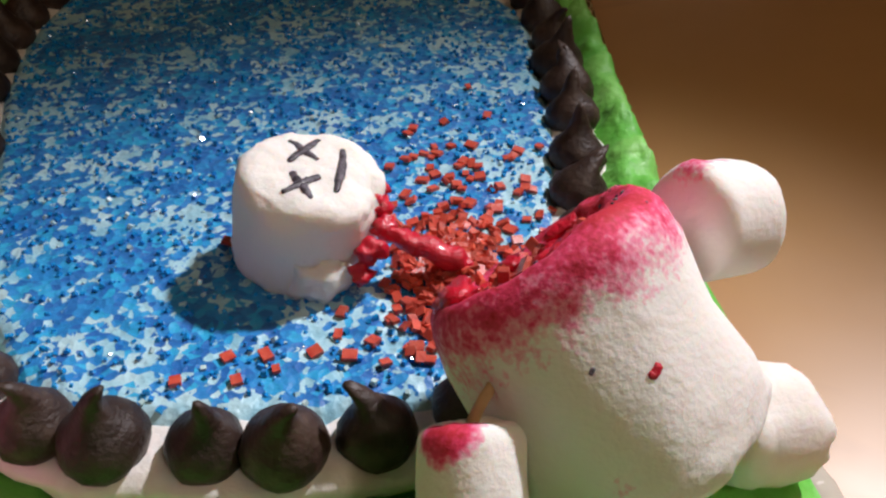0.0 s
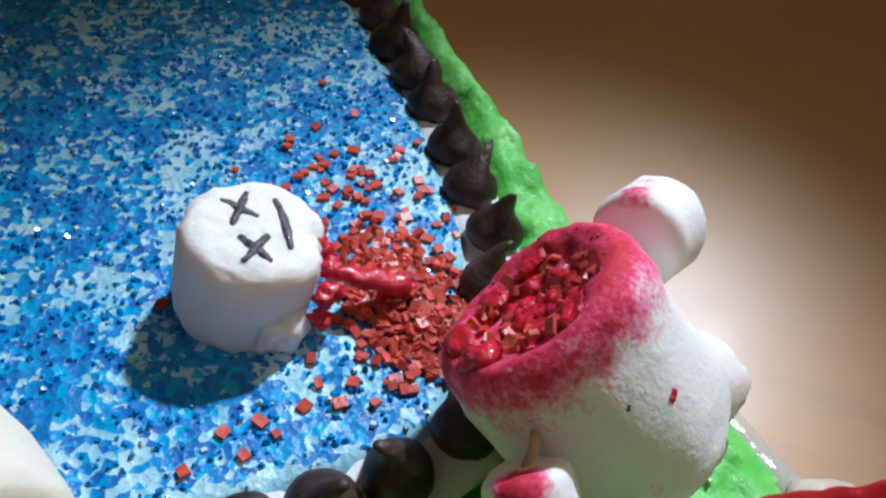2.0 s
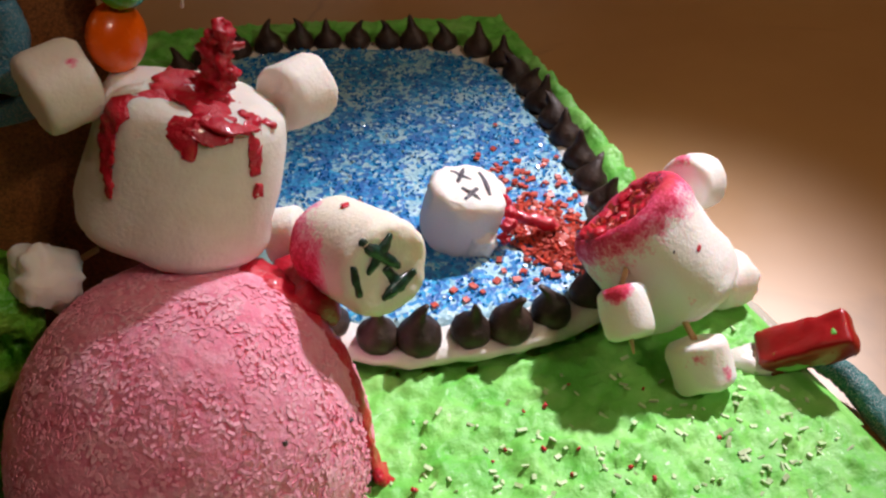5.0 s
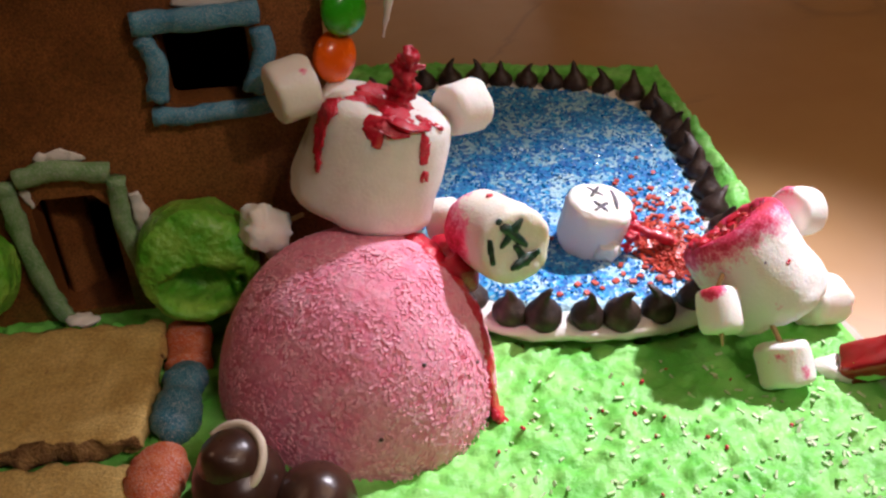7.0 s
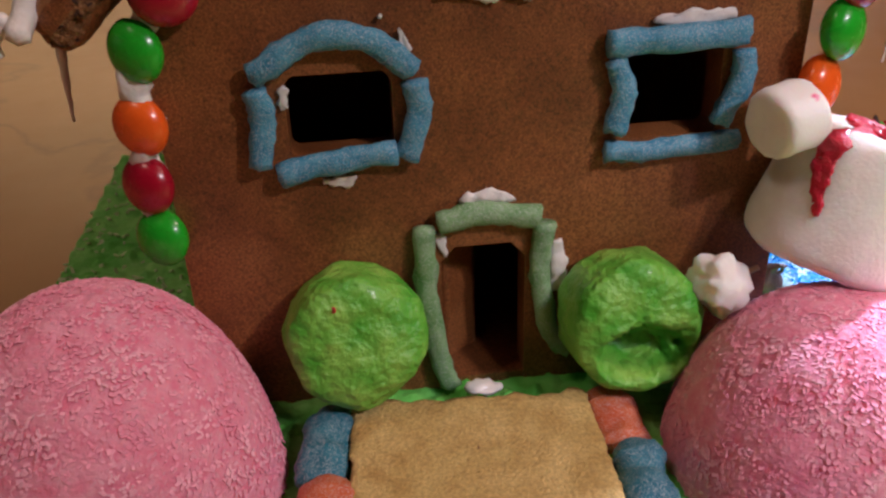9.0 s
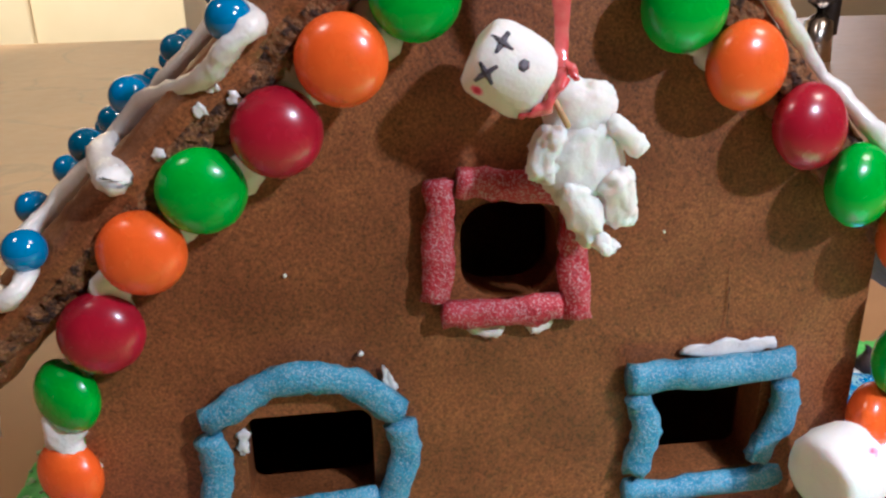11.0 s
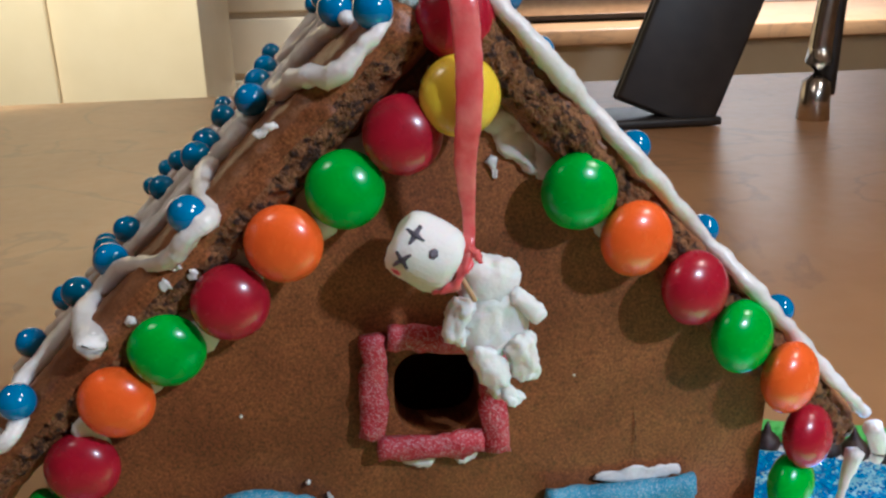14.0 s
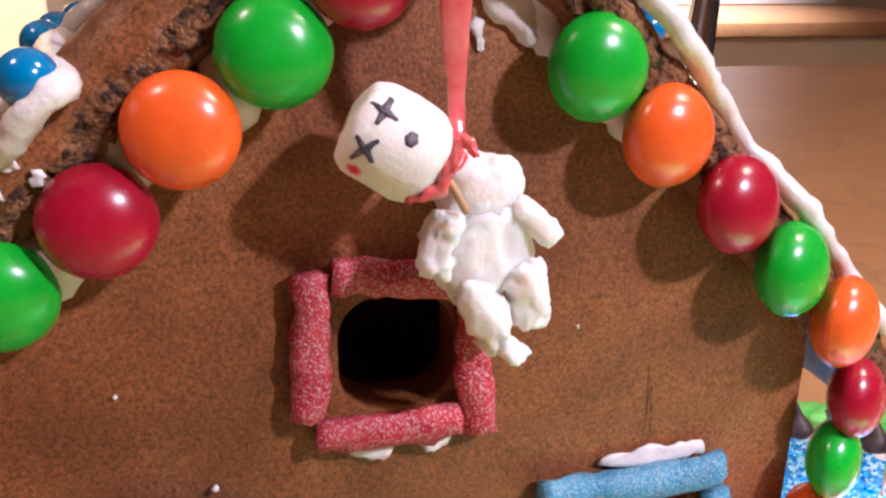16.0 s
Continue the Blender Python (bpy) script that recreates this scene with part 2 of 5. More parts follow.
def stained(name, masks, base=(0.87, 0.83, 0.78)):
    """Marshmallow with red dye. masks: (centre, radius, softness) balls, or ("z", from, to), in the piece's own metres."""
    mat = material(name, base, [c * 0.95 for c in base], 0.75, 250, 0.35, 0.0005, sss=0.5, radius=0.004)
    nt = mat.node_tree
    n, l = nt.nodes, nt.links
    b = n["Principled BSDF"]
    tc = n.new("ShaderNodeTexCoord")
    total = None
    for m in masks:
        if isinstance(m[0], str):
            sep = n.new("ShaderNodeSeparateXYZ")
            l.new(tc.outputs["Object"], sep.inputs[0])
            src, lo, hi = sep.outputs["xyz".index(m[0])], m[1], m[2]
        else:
            di = n.new("ShaderNodeVectorMath")
            di.operation = "DISTANCE"
            l.new(tc.outputs["Object"], di.inputs[0])
            di.inputs[1].default_value = m[0]
            src, lo, hi = di.outputs["Value"], m[1] + m[2], m[1] - m[2]
        mr = n.new("ShaderNodeMapRange")
        mr.inputs[1].default_value, mr.inputs[2].default_value = lo, hi
        l.new(src, mr.inputs[0])
        if total is None:
            total = mr.outputs[0]
        else:
            mx = n.new("ShaderNodeMath")
            mx.operation = "MAXIMUM"
            l.new(total, mx.inputs[0])
            l.new(mr.outputs[0], mx.inputs[1])
            total = mx.outputs[0]
    big, small = n.new("ShaderNodeTexNoise"), n.new("ShaderNodeTexNoise")
    big.inputs["Scale"].default_value, small.inputs["Scale"].default_value = 260, 1300
    big.inputs["Detail"].default_value = 5
    for x in (big, small):
        l.new(tc.outputs["Object"], x.inputs["Vector"])
    a1 = n.new("ShaderNodeMath")
    a1.operation = "MULTIPLY_ADD"
    a1.inputs[1].default_value = 0.7
    l.new(small.outputs["Fac"], a1.inputs[0])
    l.new(big.outputs["Fac"], a1.inputs[2])
    a2 = n.new("ShaderNodeMath")
    a2.operation = "ADD"
    l.new(a1.outputs[0], a2.inputs[0])
    l.new(total, a2.inputs[1])
    ramp = n.new("ShaderNodeValToRGB")
    e = ramp.color_ramp.elements
    e[0].position, e[0].color = 0.60, (0, 0, 0, 1)
    e[1].position, e[1].color = 0.96, (1, 1, 1, 1)
    half = n.new("ShaderNodeMath")
    half.operation = "MULTIPLY"
    half.inputs[1].default_value = 0.5
    l.new(a2.outputs[0], half.inputs[0])
    l.new(half.outputs[0], ramp.inputs[0])
    cut = n.new("ShaderNodeMath")
    cut.operation = "MULTIPLY"
    l.new(ramp.outputs[0], cut.inputs[0])
    lim = n.new("ShaderNodeMath")
    lim.operation = "GREATER_THAN"
    lim.inputs[1].default_value = 0.02
    l.new(total, lim.inputs[0])
    l.new(lim.outputs[0], cut.inputs[1])
    cr = n.new("ShaderNodeValToRGB")
    e = cr.color_ramp.elements
    e[0].position, e[0].color = 0.0, (*base, 1)
    e[1].position, e[1].color = 1.0, (0.52, 0.014, 0.035, 1)
    mid = e.new(0.35)
    mid.color = (0.88, 0.30, 0.43, 1)
    mid = e.new(0.65)
    mid.color = (0.78, 0.05, 0.15, 1)
    l.new(cut.outputs[0], cr.inputs[0])
    for link in list(b.inputs["Base Color"].links):
        l.remove(link)
    l.new(cr.outputs[0], b.inputs["Base Color"])
    return mat


def local(m, places):
    """Places in the world as stain centres in the frame of m: (place, radius, softness)."""
    back = m.inverted()
    return [((back @ Vector(p))[:], r, soft) for p, r, soft in places]


MARSH = material("marshmallow", (0.87, 0.83, 0.78), (0.82, 0.78, 0.72), 0.75, 250, 0.35, 0.0005, sss=0.6, radius=0.006)
GINGER = material("gingerbread", (0.245, 0.084, 0.022), (0.152, 0.049, 0.013), 0.42, 70, 0.4, 0.0003, (0.3, 0.7), fine=1700, blotch=(0.32, 0.120, 0.034), blotch_scale=34, grain=0.62, grain_scale=1700)
CRUMB = material("gingerbread crumb", (0.25, 0.108, 0.030), (0.045, 0.017, 0.006), 0.75, 520, 0.9, 0.0014, (0.50, 0.62), fine=1300, grain=0.4, grain_scale=1400)
ROOFTOP = material("gingerbread top", (0.28, 0.115, 0.034), (0.18, 0.066, 0.020), 0.5, 120, 0.5, 0.0005, fine=900, grain=0.3)
ICING = material("white royal icing", (0.84, 0.80, 0.76), (0.76, 0.71, 0.66), 0.38, 260, 0.3, 0.0006, sss=0.15, radius=0.002, coat=0.2)
GRASS = material("green frosting", (0.10, 0.51, 0.055), (0.25, 0.68, 0.15), 0.56, 90, 0.6, 0.0010, (0.35, 0.68), fine=420, coat=0.02)
CHOC = material("dark chocolate", (0.022, 0.010, 0.007), (0.042, 0.021, 0.014), 0.5, 220, 0.5, 0.0005, fine=1100, vary=0.25, blotch=(0.075, 0.048, 0.036), blotch_scale=260)
MILK = material("milk chocolate", (0.055, 0.022, 0.013), (0.035, 0.014, 0.009), 0.3, 180, 0.2, 0.0003)
CREAM = material("cream white", (0.70, 0.60, 0.48), (0.60, 0.5, 0.38), 0.5, 250, 0.2)
PINK = material("pink coating", (0.84, 0.23, 0.34), (0.88, 0.36, 0.46), 0.85, 260, 0.5, 0.0010, fine=800, sss=0.4, radius=0.004)
SHRED = material("pink coconut shreds", (0.86, 0.29, 0.41), (0.92, 0.46, 0.56), 0.8, 120, 0.2, island=0.10)
GEL = material("red gel icing", (0.66, 0.011, 0.036), (0.50, 0.007, 0.024), 0.36, 300, 0.5, 0.0008, coat=0.3, sss=0.1)
INK = material("black food ink", (0.018, 0.014, 0.020), (0.13, 0.11, 0.14), 0.45, 900, 0.5, 0.0003, coat=0.1)
INKGREEN = material("dark green ink", (0.004, 0.02, 0.014), (0.012, 0.06, 0.04), 0.3, 400, 0.5, 0.0004, coat=0.4)
WOOD = material("toothpick wood", (0.55, 0.36, 0.17), (0.45, 0.28, 0.12), 0.6, 400, 0.2)
FLAKE = material("red sugar flake", (0.60, 0.10, 0.06), (0.48, 0.05, 0.034), 0.35, 500, 0.3, 0.0003, island=0.35, coat=0.05, sss=0.15, radius=0.001)
BLUEGRAIN = material("blue sugar", (0.0, 0.19, 0.58), (0.0, 0.31, 0.70), 0.18, 300, 0.1, coat=0.4)
PALEGRAIN = material("pale sugar", (0.42, 0.68, 0.70), (0.62, 0.80, 0.80), 0.18, 300, 0.1, coat=0.4)
GRAHAM = material("graham cracker", (0.57, 0.40, 0.13), (0.45, 0.28, 0.075), 0.85, 110, 0.8, 0.0008, fine=1200, blotch=(0.66, 0.47, 0.17), blotch_scale=90, grain=0.28, grain_scale=900)
GRAHAM_IN = material("graham cracker broken edge", (0.36, 0.21, 0.075), (0.18, 0.085, 0.03), 0.95, 300, 0.9, 0.001)
GREENMALLOW = material("green dyed marshmallow", (0.07, 0.40, 0.015), (0.30, 0.58, 0.08), 0.42, 110, 0.9, 0.0016, (0.36, 0.72), fine=420, coat=0.12, sss=0.1)
FOIL = material("gold foil", (0.75, 0.55, 0.22), (0.6, 0.42, 0.16), 0.25, 120, 0.6, 0.001, metal=1.0)
WRAP = material("clear board edge", (0.60, 0.55, 0.47), (0.5, 0.45, 0.38), 0.12, 60, 0.3, 0.001)
STRAP = material("red candy strap", (0.66, 0.075, 0.075), (0.76, 0.19, 0.17), 0.22, 200, 0.3, 0.0003, coat=0.4, sss=0.3, radius=0.003)
CANDYRED = material("red taffy", (0.42, 0.012, 0.012), (0.34, 0.008, 0.01), 0.3, 120, 0.3, 0.0004, coat=0.3)
BLUEBALL = material("blue sugar pearl", (0.005, 0.16, 0.40), (0.008, 0.20, 0.46), 0.14, 200, 0.06, coat=0.6)
RIDGEICE = material("pale blue ridge frosting", (0.36, 0.62, 0.62), (0.62, 0.74, 0.68), 0.6, 160, 0.8, 0.0015)


def sour(name, c, d):
    return material(name, c, d, 0.5, 260, 0.6, 0.0007, fine=1700, speck=[min(1, x * 0.66 + 0.25) for x in c], speck_scale=4200, speck_at=0.74, sss=0.1, radius=0.002)


SOURBLUE = sour("sour blue candy", (0.035, 0.23, 0.38), (0.10, 0.34, 0.48))
SOURRED = sour("sour red candy", (0.42, 0.012, 0.025), (0.50, 0.05, 0.06))
SOURGREEN = sour("sour green candy", (0.13, 0.30, 0.10), (0.25, 0.42, 0.20))
SOURTEAL = sour("sour teal gummy", (0.012, 0.13, 0.20), (0.03, 0.19, 0.27))
SOURORANGE = sour("sour orange gummy", (0.55, 0.09, 0.02), (0.62, 0.16, 0.05))
SOURWORM = sour("sour teal worm", (0.0, 0.13, 0.13), (0.01, 0.19, 0.18))
SHELL = {
    "red": material("red sugar shell", (0.34, 0.004, 0.018), (0.38, 0.006, 0.024), 0.27, 60, 0.05, coat=0.2),
    "green": material("green sugar shell", (0.012, 0.38, 0.008), (0.02, 0.42, 0.01), 0.27, 60, 0.05, coat=0.2),
    "orange": material("orange sugar shell", (0.86, 0.115, 0.001), (0.88, 0.14, 0.003), 0.27, 60, 0.05, coat=0.2),
    "yellow": material("yellow sugar shell", (0.85, 0.60, 0.004), (0.85, 0.62, 0.01), 0.27, 60, 0.05, coat=0.2),
}


def pond_material():
    mat = material("blue sugar over white frosting", (0.24, 0.55, 0.70), (0.46, 0.70, 0.76), 0.4, 130, 0.5, 0.0006, fine=900, coat=0.05)
    nt = mat.node_tree
    n, l = nt.nodes, nt.links
    b = n["Principled BSDF"]
    tc = n.new("ShaderNodeTexCoord")
    under = b.inputs["Base Color"].links[0].from_socket
    big = n.new("ShaderNodeTexNoise")
    big.inputs["Scale"].default_value, big.inputs["Detail"].default_value, big.inputs["Roughness"].default_value = 55, 6, 0.68
    l.new(tc.outputs["Object"], big.inputs["Vector"])
    mr = n.new("ShaderNodeMapRange")
    mr.inputs[1].default_value, mr.inputs[2].default_value, mr.inputs[3].default_value, mr.inputs[4].default_value = 0.38, 0.58, 0.26, 1.10
    l.new(big.outputs["Fac"], mr.inputs[0])
    at = n.new("ShaderNodeAttribute")
    at.attribute_name = "bare"
    sub = n.new("ShaderNodeMath")
    sub.operation = "SUBTRACT"
    l.new(mr.outputs[0], sub.inputs[0])
    l.new(at.outputs["Fac"], sub.inputs[1])
    vo = n.new("ShaderNodeTexVoronoi")
    vo.inputs["Scale"].default_value = 650
    l.new(tc.outputs["Object"], vo.inputs["Vector"])
    sep = n.new("ShaderNodeSeparateColor")
    l.new(vo.outputs["Color"], sep.inputs[0])
    less = n.new("ShaderNodeMath")
    less.operation = "LESS_THAN"
    l.new(sep.outputs[0], less.inputs[0])
    l.new(sub.outputs[0], less.inputs[1])
    blue = n.new("ShaderNodeValToRGB")
    e = blue.color_ramp.elements
    e[0].position, e[0].color = 0.1, (0.0, 0.12, 0.44, 1)
    e[1].position, e[1].color = 1.0, (0.0, 0.40, 0.72, 1)
    mid = e.new(0.6)
    mid.color = (0.0, 0.23, 0.60, 1)
    l.new(sep.outputs[1], blue.inputs[0])
    mix = n.new("ShaderNodeMix")
    mix.data_type = "RGBA"
    soften = n.new("ShaderNodeMath")
    soften.operation = "MULTIPLY"
    soften.inputs[1].default_value = 0.95
    l.new(less.outputs[0], soften.inputs[0])
    l.new(soften.outputs[0], mix.inputs[0])
    l.new(under, mix.inputs[6])
    l.new(blue.outputs[0], mix.inputs[7])
    l.new(mix.outputs[2], b.inputs["Base Color"])
    bp = n.new("ShaderNodeBump")
    bp.inputs["Strength"].default_value, bp.inputs["Distance"].default_value = 0.5, 0.0005
    l.new(vo.outputs["Distance"], bp.inputs["Height"])
    l.new(b.inputs["Normal"].links[0].from_socket, bp.inputs["Normal"])
    l.new(bp.outputs[0], b.inputs["Normal"])
    return mat


def counter_material():
    mat = material("polished beige stone", (0.54, 0.295, 0.115), (0.46, 0.24, 0.09), 0.36, 9, 0.03, 0.0005, (0.3, 0.7), fine=60)
    nt = mat.node_tree
    n, l = nt.nodes, nt.links
    b = n["Principled BSDF"]
    under = b.inputs["Base Color"].links[0].from_socket
    tc = n.new("ShaderNodeTexCoord")
    no = n.new("ShaderNodeTexNoise")
    no.inputs["Scale"].default_value, no.inputs["Detail"].default_value, no.inputs["Distortion"].default_value = 3.2, 8, 1.2
    l.new(tc.outputs["Object"], no.inputs["Vector"])
    ramp = n.new("ShaderNodeValToRGB")
    e = ramp.color_ramp.elements
    e[0].position, e[0].color = 0.485, (0, 0, 0, 1)
    e[1].position, e[1].color = 0.515, (0, 0, 0, 1)
    mid = e.new(0.5)
    mid.color = (0.34, 0.34, 0.34, 1)
    l.new(no.outputs["Fac"], ramp.inputs[0])
    mix = n.new("ShaderNodeMix")
    mix.data_type = "RGBA"
    mix.inputs[7].default_value = (0.20, 0.12, 0.065, 1)
    l.new(ramp.outputs[0], mix.inputs[0])
    l.new(under, mix.inputs[6])
    l.new(mix.outputs[2], b.inputs["Base Color"])
    return mat


POND = pond_material()
STONE = counter_material()
PAINT = material("cream wall paint", (0.74, 0.62, 0.44), (0.70, 0.58, 0.40), 0.6, 6, 0.05)
CEILPAINT = material("white ceiling paint", (0.78, 0.72, 0.62), (0.74, 0.68, 0.58), 0.8, 6, 0.05)
FLOORING = material("brown floor tile", (0.30, 0.19, 0.10), (0.24, 0.15, 0.08), 0.3, 5, 0.05)
CABINET = material("cream cabinet paint", (0.80, 0.66, 0.42), (0.76, 0.62, 0.38), 0.35, 8, 0.05)
BLACK = material("black plastic", (0.018, 0.014, 0.012), (0.028, 0.022, 0.018), 0.45, 40, 0.1)
STEEL = material("brushed steel", (0.60, 0.55, 0.48), (0.5, 0.45, 0.4), 0.22, 80, 0.1, metal=1.0)
WHITEWARE = material("white enamel", (0.82, 0.78, 0.70), (0.78, 0.74, 0.66), 0.25, 10, 0.05)

# ---------- the room ----------
TOP = -0.016          # counter top
FLOOR = TOP - 0.90


def box(lo, hi, r=0.004):
    size = [b - a for a, b in zip(lo, hi)]
    bm = bmesh.new()
    bmesh.ops.create_cube(bm, size=1)
    moved(bm, Matrix.Diagonal((*size, 1)))
    if r:
        bmesh.ops.bevel(bm, geom=list(bm.edges), offset=min(r, min(size) * 0.4), segments=2, affect="EDGES", profile=0.6)
    return moved(bm, Matrix.Translation([(a + b) / 2 for a, b in zip(lo, hi)]))


solo("floor", box((-3.1, -2.6, FLOOR - 0.1), (3.1, 3.6, FLOOR), 0), FLOORING, "brown tiled kitchen floor", "floor", kind="structure")
solo("ceiling", box((-3.1, -2.6, 1.45), (3.1, 3.6, 1.55), 0), CEILPAINT, "white painted kitchen ceiling", "ceiling", kind="structure")
for name, lo, hi in (("wall_north", (-3.1, 3.5, FLOOR), (3.1, 3.6, 1.45)), ("wall_south", (-3.1, -2.6, FLOOR), (3.1, -2.5, 1.45)),
                     ("wall_west", (-3.1, -2.5, FLOOR), (-3.0, 3.5, 1.45)), ("wall_east", (3.0, -2.5, FLOOR), (3.1, 3.5, 1.45))):
    solo(name, box(lo, hi, 0), PAINT, "cream painted kitchen wall", "wall", kind="structure", smooth=False)
solo("countertop", box((-1.0, -0.9, TOP - 0.03), (1.6, 1.35, TOP), 0.006), STONE, "polished beige stone countertop with brown veins", "countertop", kind="structure")
solo("kitchen_island", box((-0.9, -0.8, FLOOR), (1.5, 1.25, TOP - 0.03), 0.004), CABINET, "cream painted island cabinet under the stone top", "cabinet")

# ---------- the cake board ----------
BOARD = [(-0.302, -0.045), (0.056, -0.045), (0.0598, 0.05), (0.0615, 0.12), (0.0690, 0.19), (0.0785, 0.262), (-0.06, 0.2935), (-0.302, 0.295)]
bm = bmesh.new()
vs = [bm.verts.new((x, y, TOP)) for x, y in BOARD]
f = bm.faces.new(vs)
up = bmesh.ops.extrude_face_region(bm, geom=[f])
for v in up["geom"]:
    if isinstance(v, bmesh.types.BMVert):
        v.co.z += 0.006
bmesh.ops.bevel(bm, geom=list(bm.edges), offset=0.001, segments=2, affect="EDGES")
solo("cake_board", bm, FOIL, "gold foil covered cake board on the counter", "cake board", smooth=False)

RIM = [(-0.054, 0.093), (-0.0435, 0.0840), (-0.033, 0.0800), (-0.0215, 0.0780), (-0.0100, 0.0770), (0.0015, 0.0768), (0.0135, 0.0790), (0.0235, 0.089), (0.0315, 0.103),
       (0.039, 0.116), (0.042, 0.129), (0.045, 0.141), (0.048, 0.155), (0.049, 0.167), (0.050, 0.180), (0.052, 0.193), (0.053, 0.205), (0.051, 0.217), (0.046, 0.229),
       (0.037, 0.239), (0.026, 0.245), (0.015, 0.249), (0.004, 0.254), (-0.007, 0.258), (-0.019, 0.261), (-0.031, 0.262), (-0.044, 0.262), (-0.057, 0.257),
       (-0.068, 0.248), (-0.074, 0.236), (-0.077, 0.223), (-0.078, 0.210), (-0.078, 0.197), (-0.077, 0.184), (-0.075, 0.171), (-0.072, 0.158), (-0.070, 0.145)]
LOOP = RIM + [(-0.068, 0.125), (-0.060, 0.105)]


def inside(x, y, poly):
    hit = False
    j = len(poly) - 1
    for i in range(len(poly)):
        (xi, yi), (xj, yj) = poly[i], poly[j]
        if (yi > y) != (yj > y) and x < (xj - xi) * (y - yi) / (yj - yi) + xi:
            hit = not hit
        j = i
    return hit


def edge_distance(x, y, poly):
    best = 9.0
    j = len(poly) - 1
    for i in range(len(poly)):
        ax, ay = poly[j]
        bx, by = poly[i]
        dx, dy = bx - ax, by - ay
        t = max(0.0, min(1.0, ((x - ax) * dx + (y - ay) * dy) / (dx * dx + dy * dy)))
        best = min(best, math.hypot(x - ax - t * dx, y - ay - t * dy))
        j = i
    return best


def lawn_height(x, y):
    """The frosting's height away from the pond: low on the front right, higher by the house."""
    h = -0.0065 + 0.0085 * step(-0.045, -0.13, x)
    h += 0.0085 * step(0.06, 0.16, y) * step(-0.13, -0.03, x)
    return h


def frosting(x, y):
    p = Vector((x, y, 0))
    swirl = noise.fractal(Vector((x * 60, y * 60, 1.0)), 0.9, 2.0, 3)
    u = x * math.cos(0.5 + swirl) - y * math.sin(0.5 + swirl)
    ridges = abs(noise.noise(Vector((u * 420, y * 130, 3.0))))
    lumps = noise.fractal(p * 160, 0.8, 2.1, 4)
    tufts = 0.0016 * abs(noise.noise(Vector((x * 260, y * 420, 8.0)))) * step(-0.236, -0.246, x)
    return tufts + 0.0015 * lumps + 0.0015 * ridges * step(-0.3, 0.3, noise.noise(p * 40)) + 0.0013 * step(0.25, 0.6, noise.noise(p * 230 + Vector((5, 2, 1))))


def sheet(poly, cell, height, hole=None):
    """A fine skin over a polygon, its rim drawn out to the polygon's edge."""
    xs, ys = [p[0] for p in poly], [p[1] for p in poly]
    nx, ny = int((max(xs) - min(xs)) / cell) + 1, int((max(ys) - min(ys)) / cell) + 1
    verts, faces, index = [], [], {}
    for i in range(nx):
        for j in range(ny):
            x, y = min(xs) + (i + 0.5) * cell, min(ys) + (j + 0.5) * cell
            if not inside(x, y, poly) or (hole and inside(x, y, hole) and edge_distance(x, y, hole) > 0.008):
                continue
            ids = []
            for a, b in ((0, 0), (1, 0), (1, 1), (0, 1)):
                k = (i + a, j + b)
                if k not in index:
                    index[k] = len(verts)
                    vx, vy = min(xs) + (i + a) * cell, min(ys) + (j + b) * cell
                    verts.append((vx, vy, height(vx, vy)))
                ids.append(index[k])
            faces.append(ids)
    me = bpy.data.meshes.new("sheet")
    me.from_pydata(verts, [], faces)
    me.shade_smooth()
    return me


LAWN = [(-0.304, -0.047), (0.057, -0.047), (0.0605, 0.05), (0.0625, 0.12), (0.0685, 0.19), (0.0745, 0.259), (-0.06, 0.295), (-0.303, 0.297)]


def lawn_z(x, y):
    d = edge_distance(x, y, LAWN)
    z = lawn_height(x, y) + frosting(x, y)
    if inside(x, y, LOOP):
        z = min(z, -0.006)
    else:
        near = edge_distance(x, y, LOOP)
        z -= 0.004 * (1 - step(0.003, 0.009, near))
    return (TOP + 0.0055) + (z - TOP - 0.0055) * step(-0.0005, 0.007, d)


lawn = sheet(LAWN, 0.0011, lawn_z, LOOP)
lawn.materials.append(GRASS)
solo("frosting_lawn", lawn, None, "bright green swirled frosting spread over the cake board", "frosting", kind="structure")


def pond_z(x, y):
    d = edge_distance(x, y, LOOP)
    return -0.0055 + 0.0055 * step(0.0, 0.007, d) + 0.0005 * noise.fractal(Vector((x, y, 0)) * 250, 0.8, 2, 3)


pond = sheet(LOOP, 0.0012, pond_z)
bare = pond.attributes.new("bare", "FLOAT", "POINT")
for v in pond.vertices:
    d = edge_distance(v.co.x, v.co.y, LOOP)
    w = 0.9 * (1 - step(0.003, 0.010, d + 0.003 * noise.noise(v.co * 180)))
    bare.data[v.index].value = w + 0.12 * step(0.16, 0.25, v.co.y)
pond.materials.append(POND)
solo("pond", pond, None, "pond of blue sanding sugar on white frosting", "sugar pond", kind="structure")

band = tube([(x, y, -0.0035) for x, y in RIM], 0.0066, 12, 3, 0.42, amount=0.0016, size=0.006)
solo("icing_border", band, ICING, "lumpy white icing band under the chocolate chips", "icing", kind="structure")

# ---------- gingerbread house ----------
WF, WT = 0.105, 0.009         # the front wall's face and thickness
WL, WR = -0.238, -0.0925
APEX = (-0.157, 0.188)
HBACK = 0.285


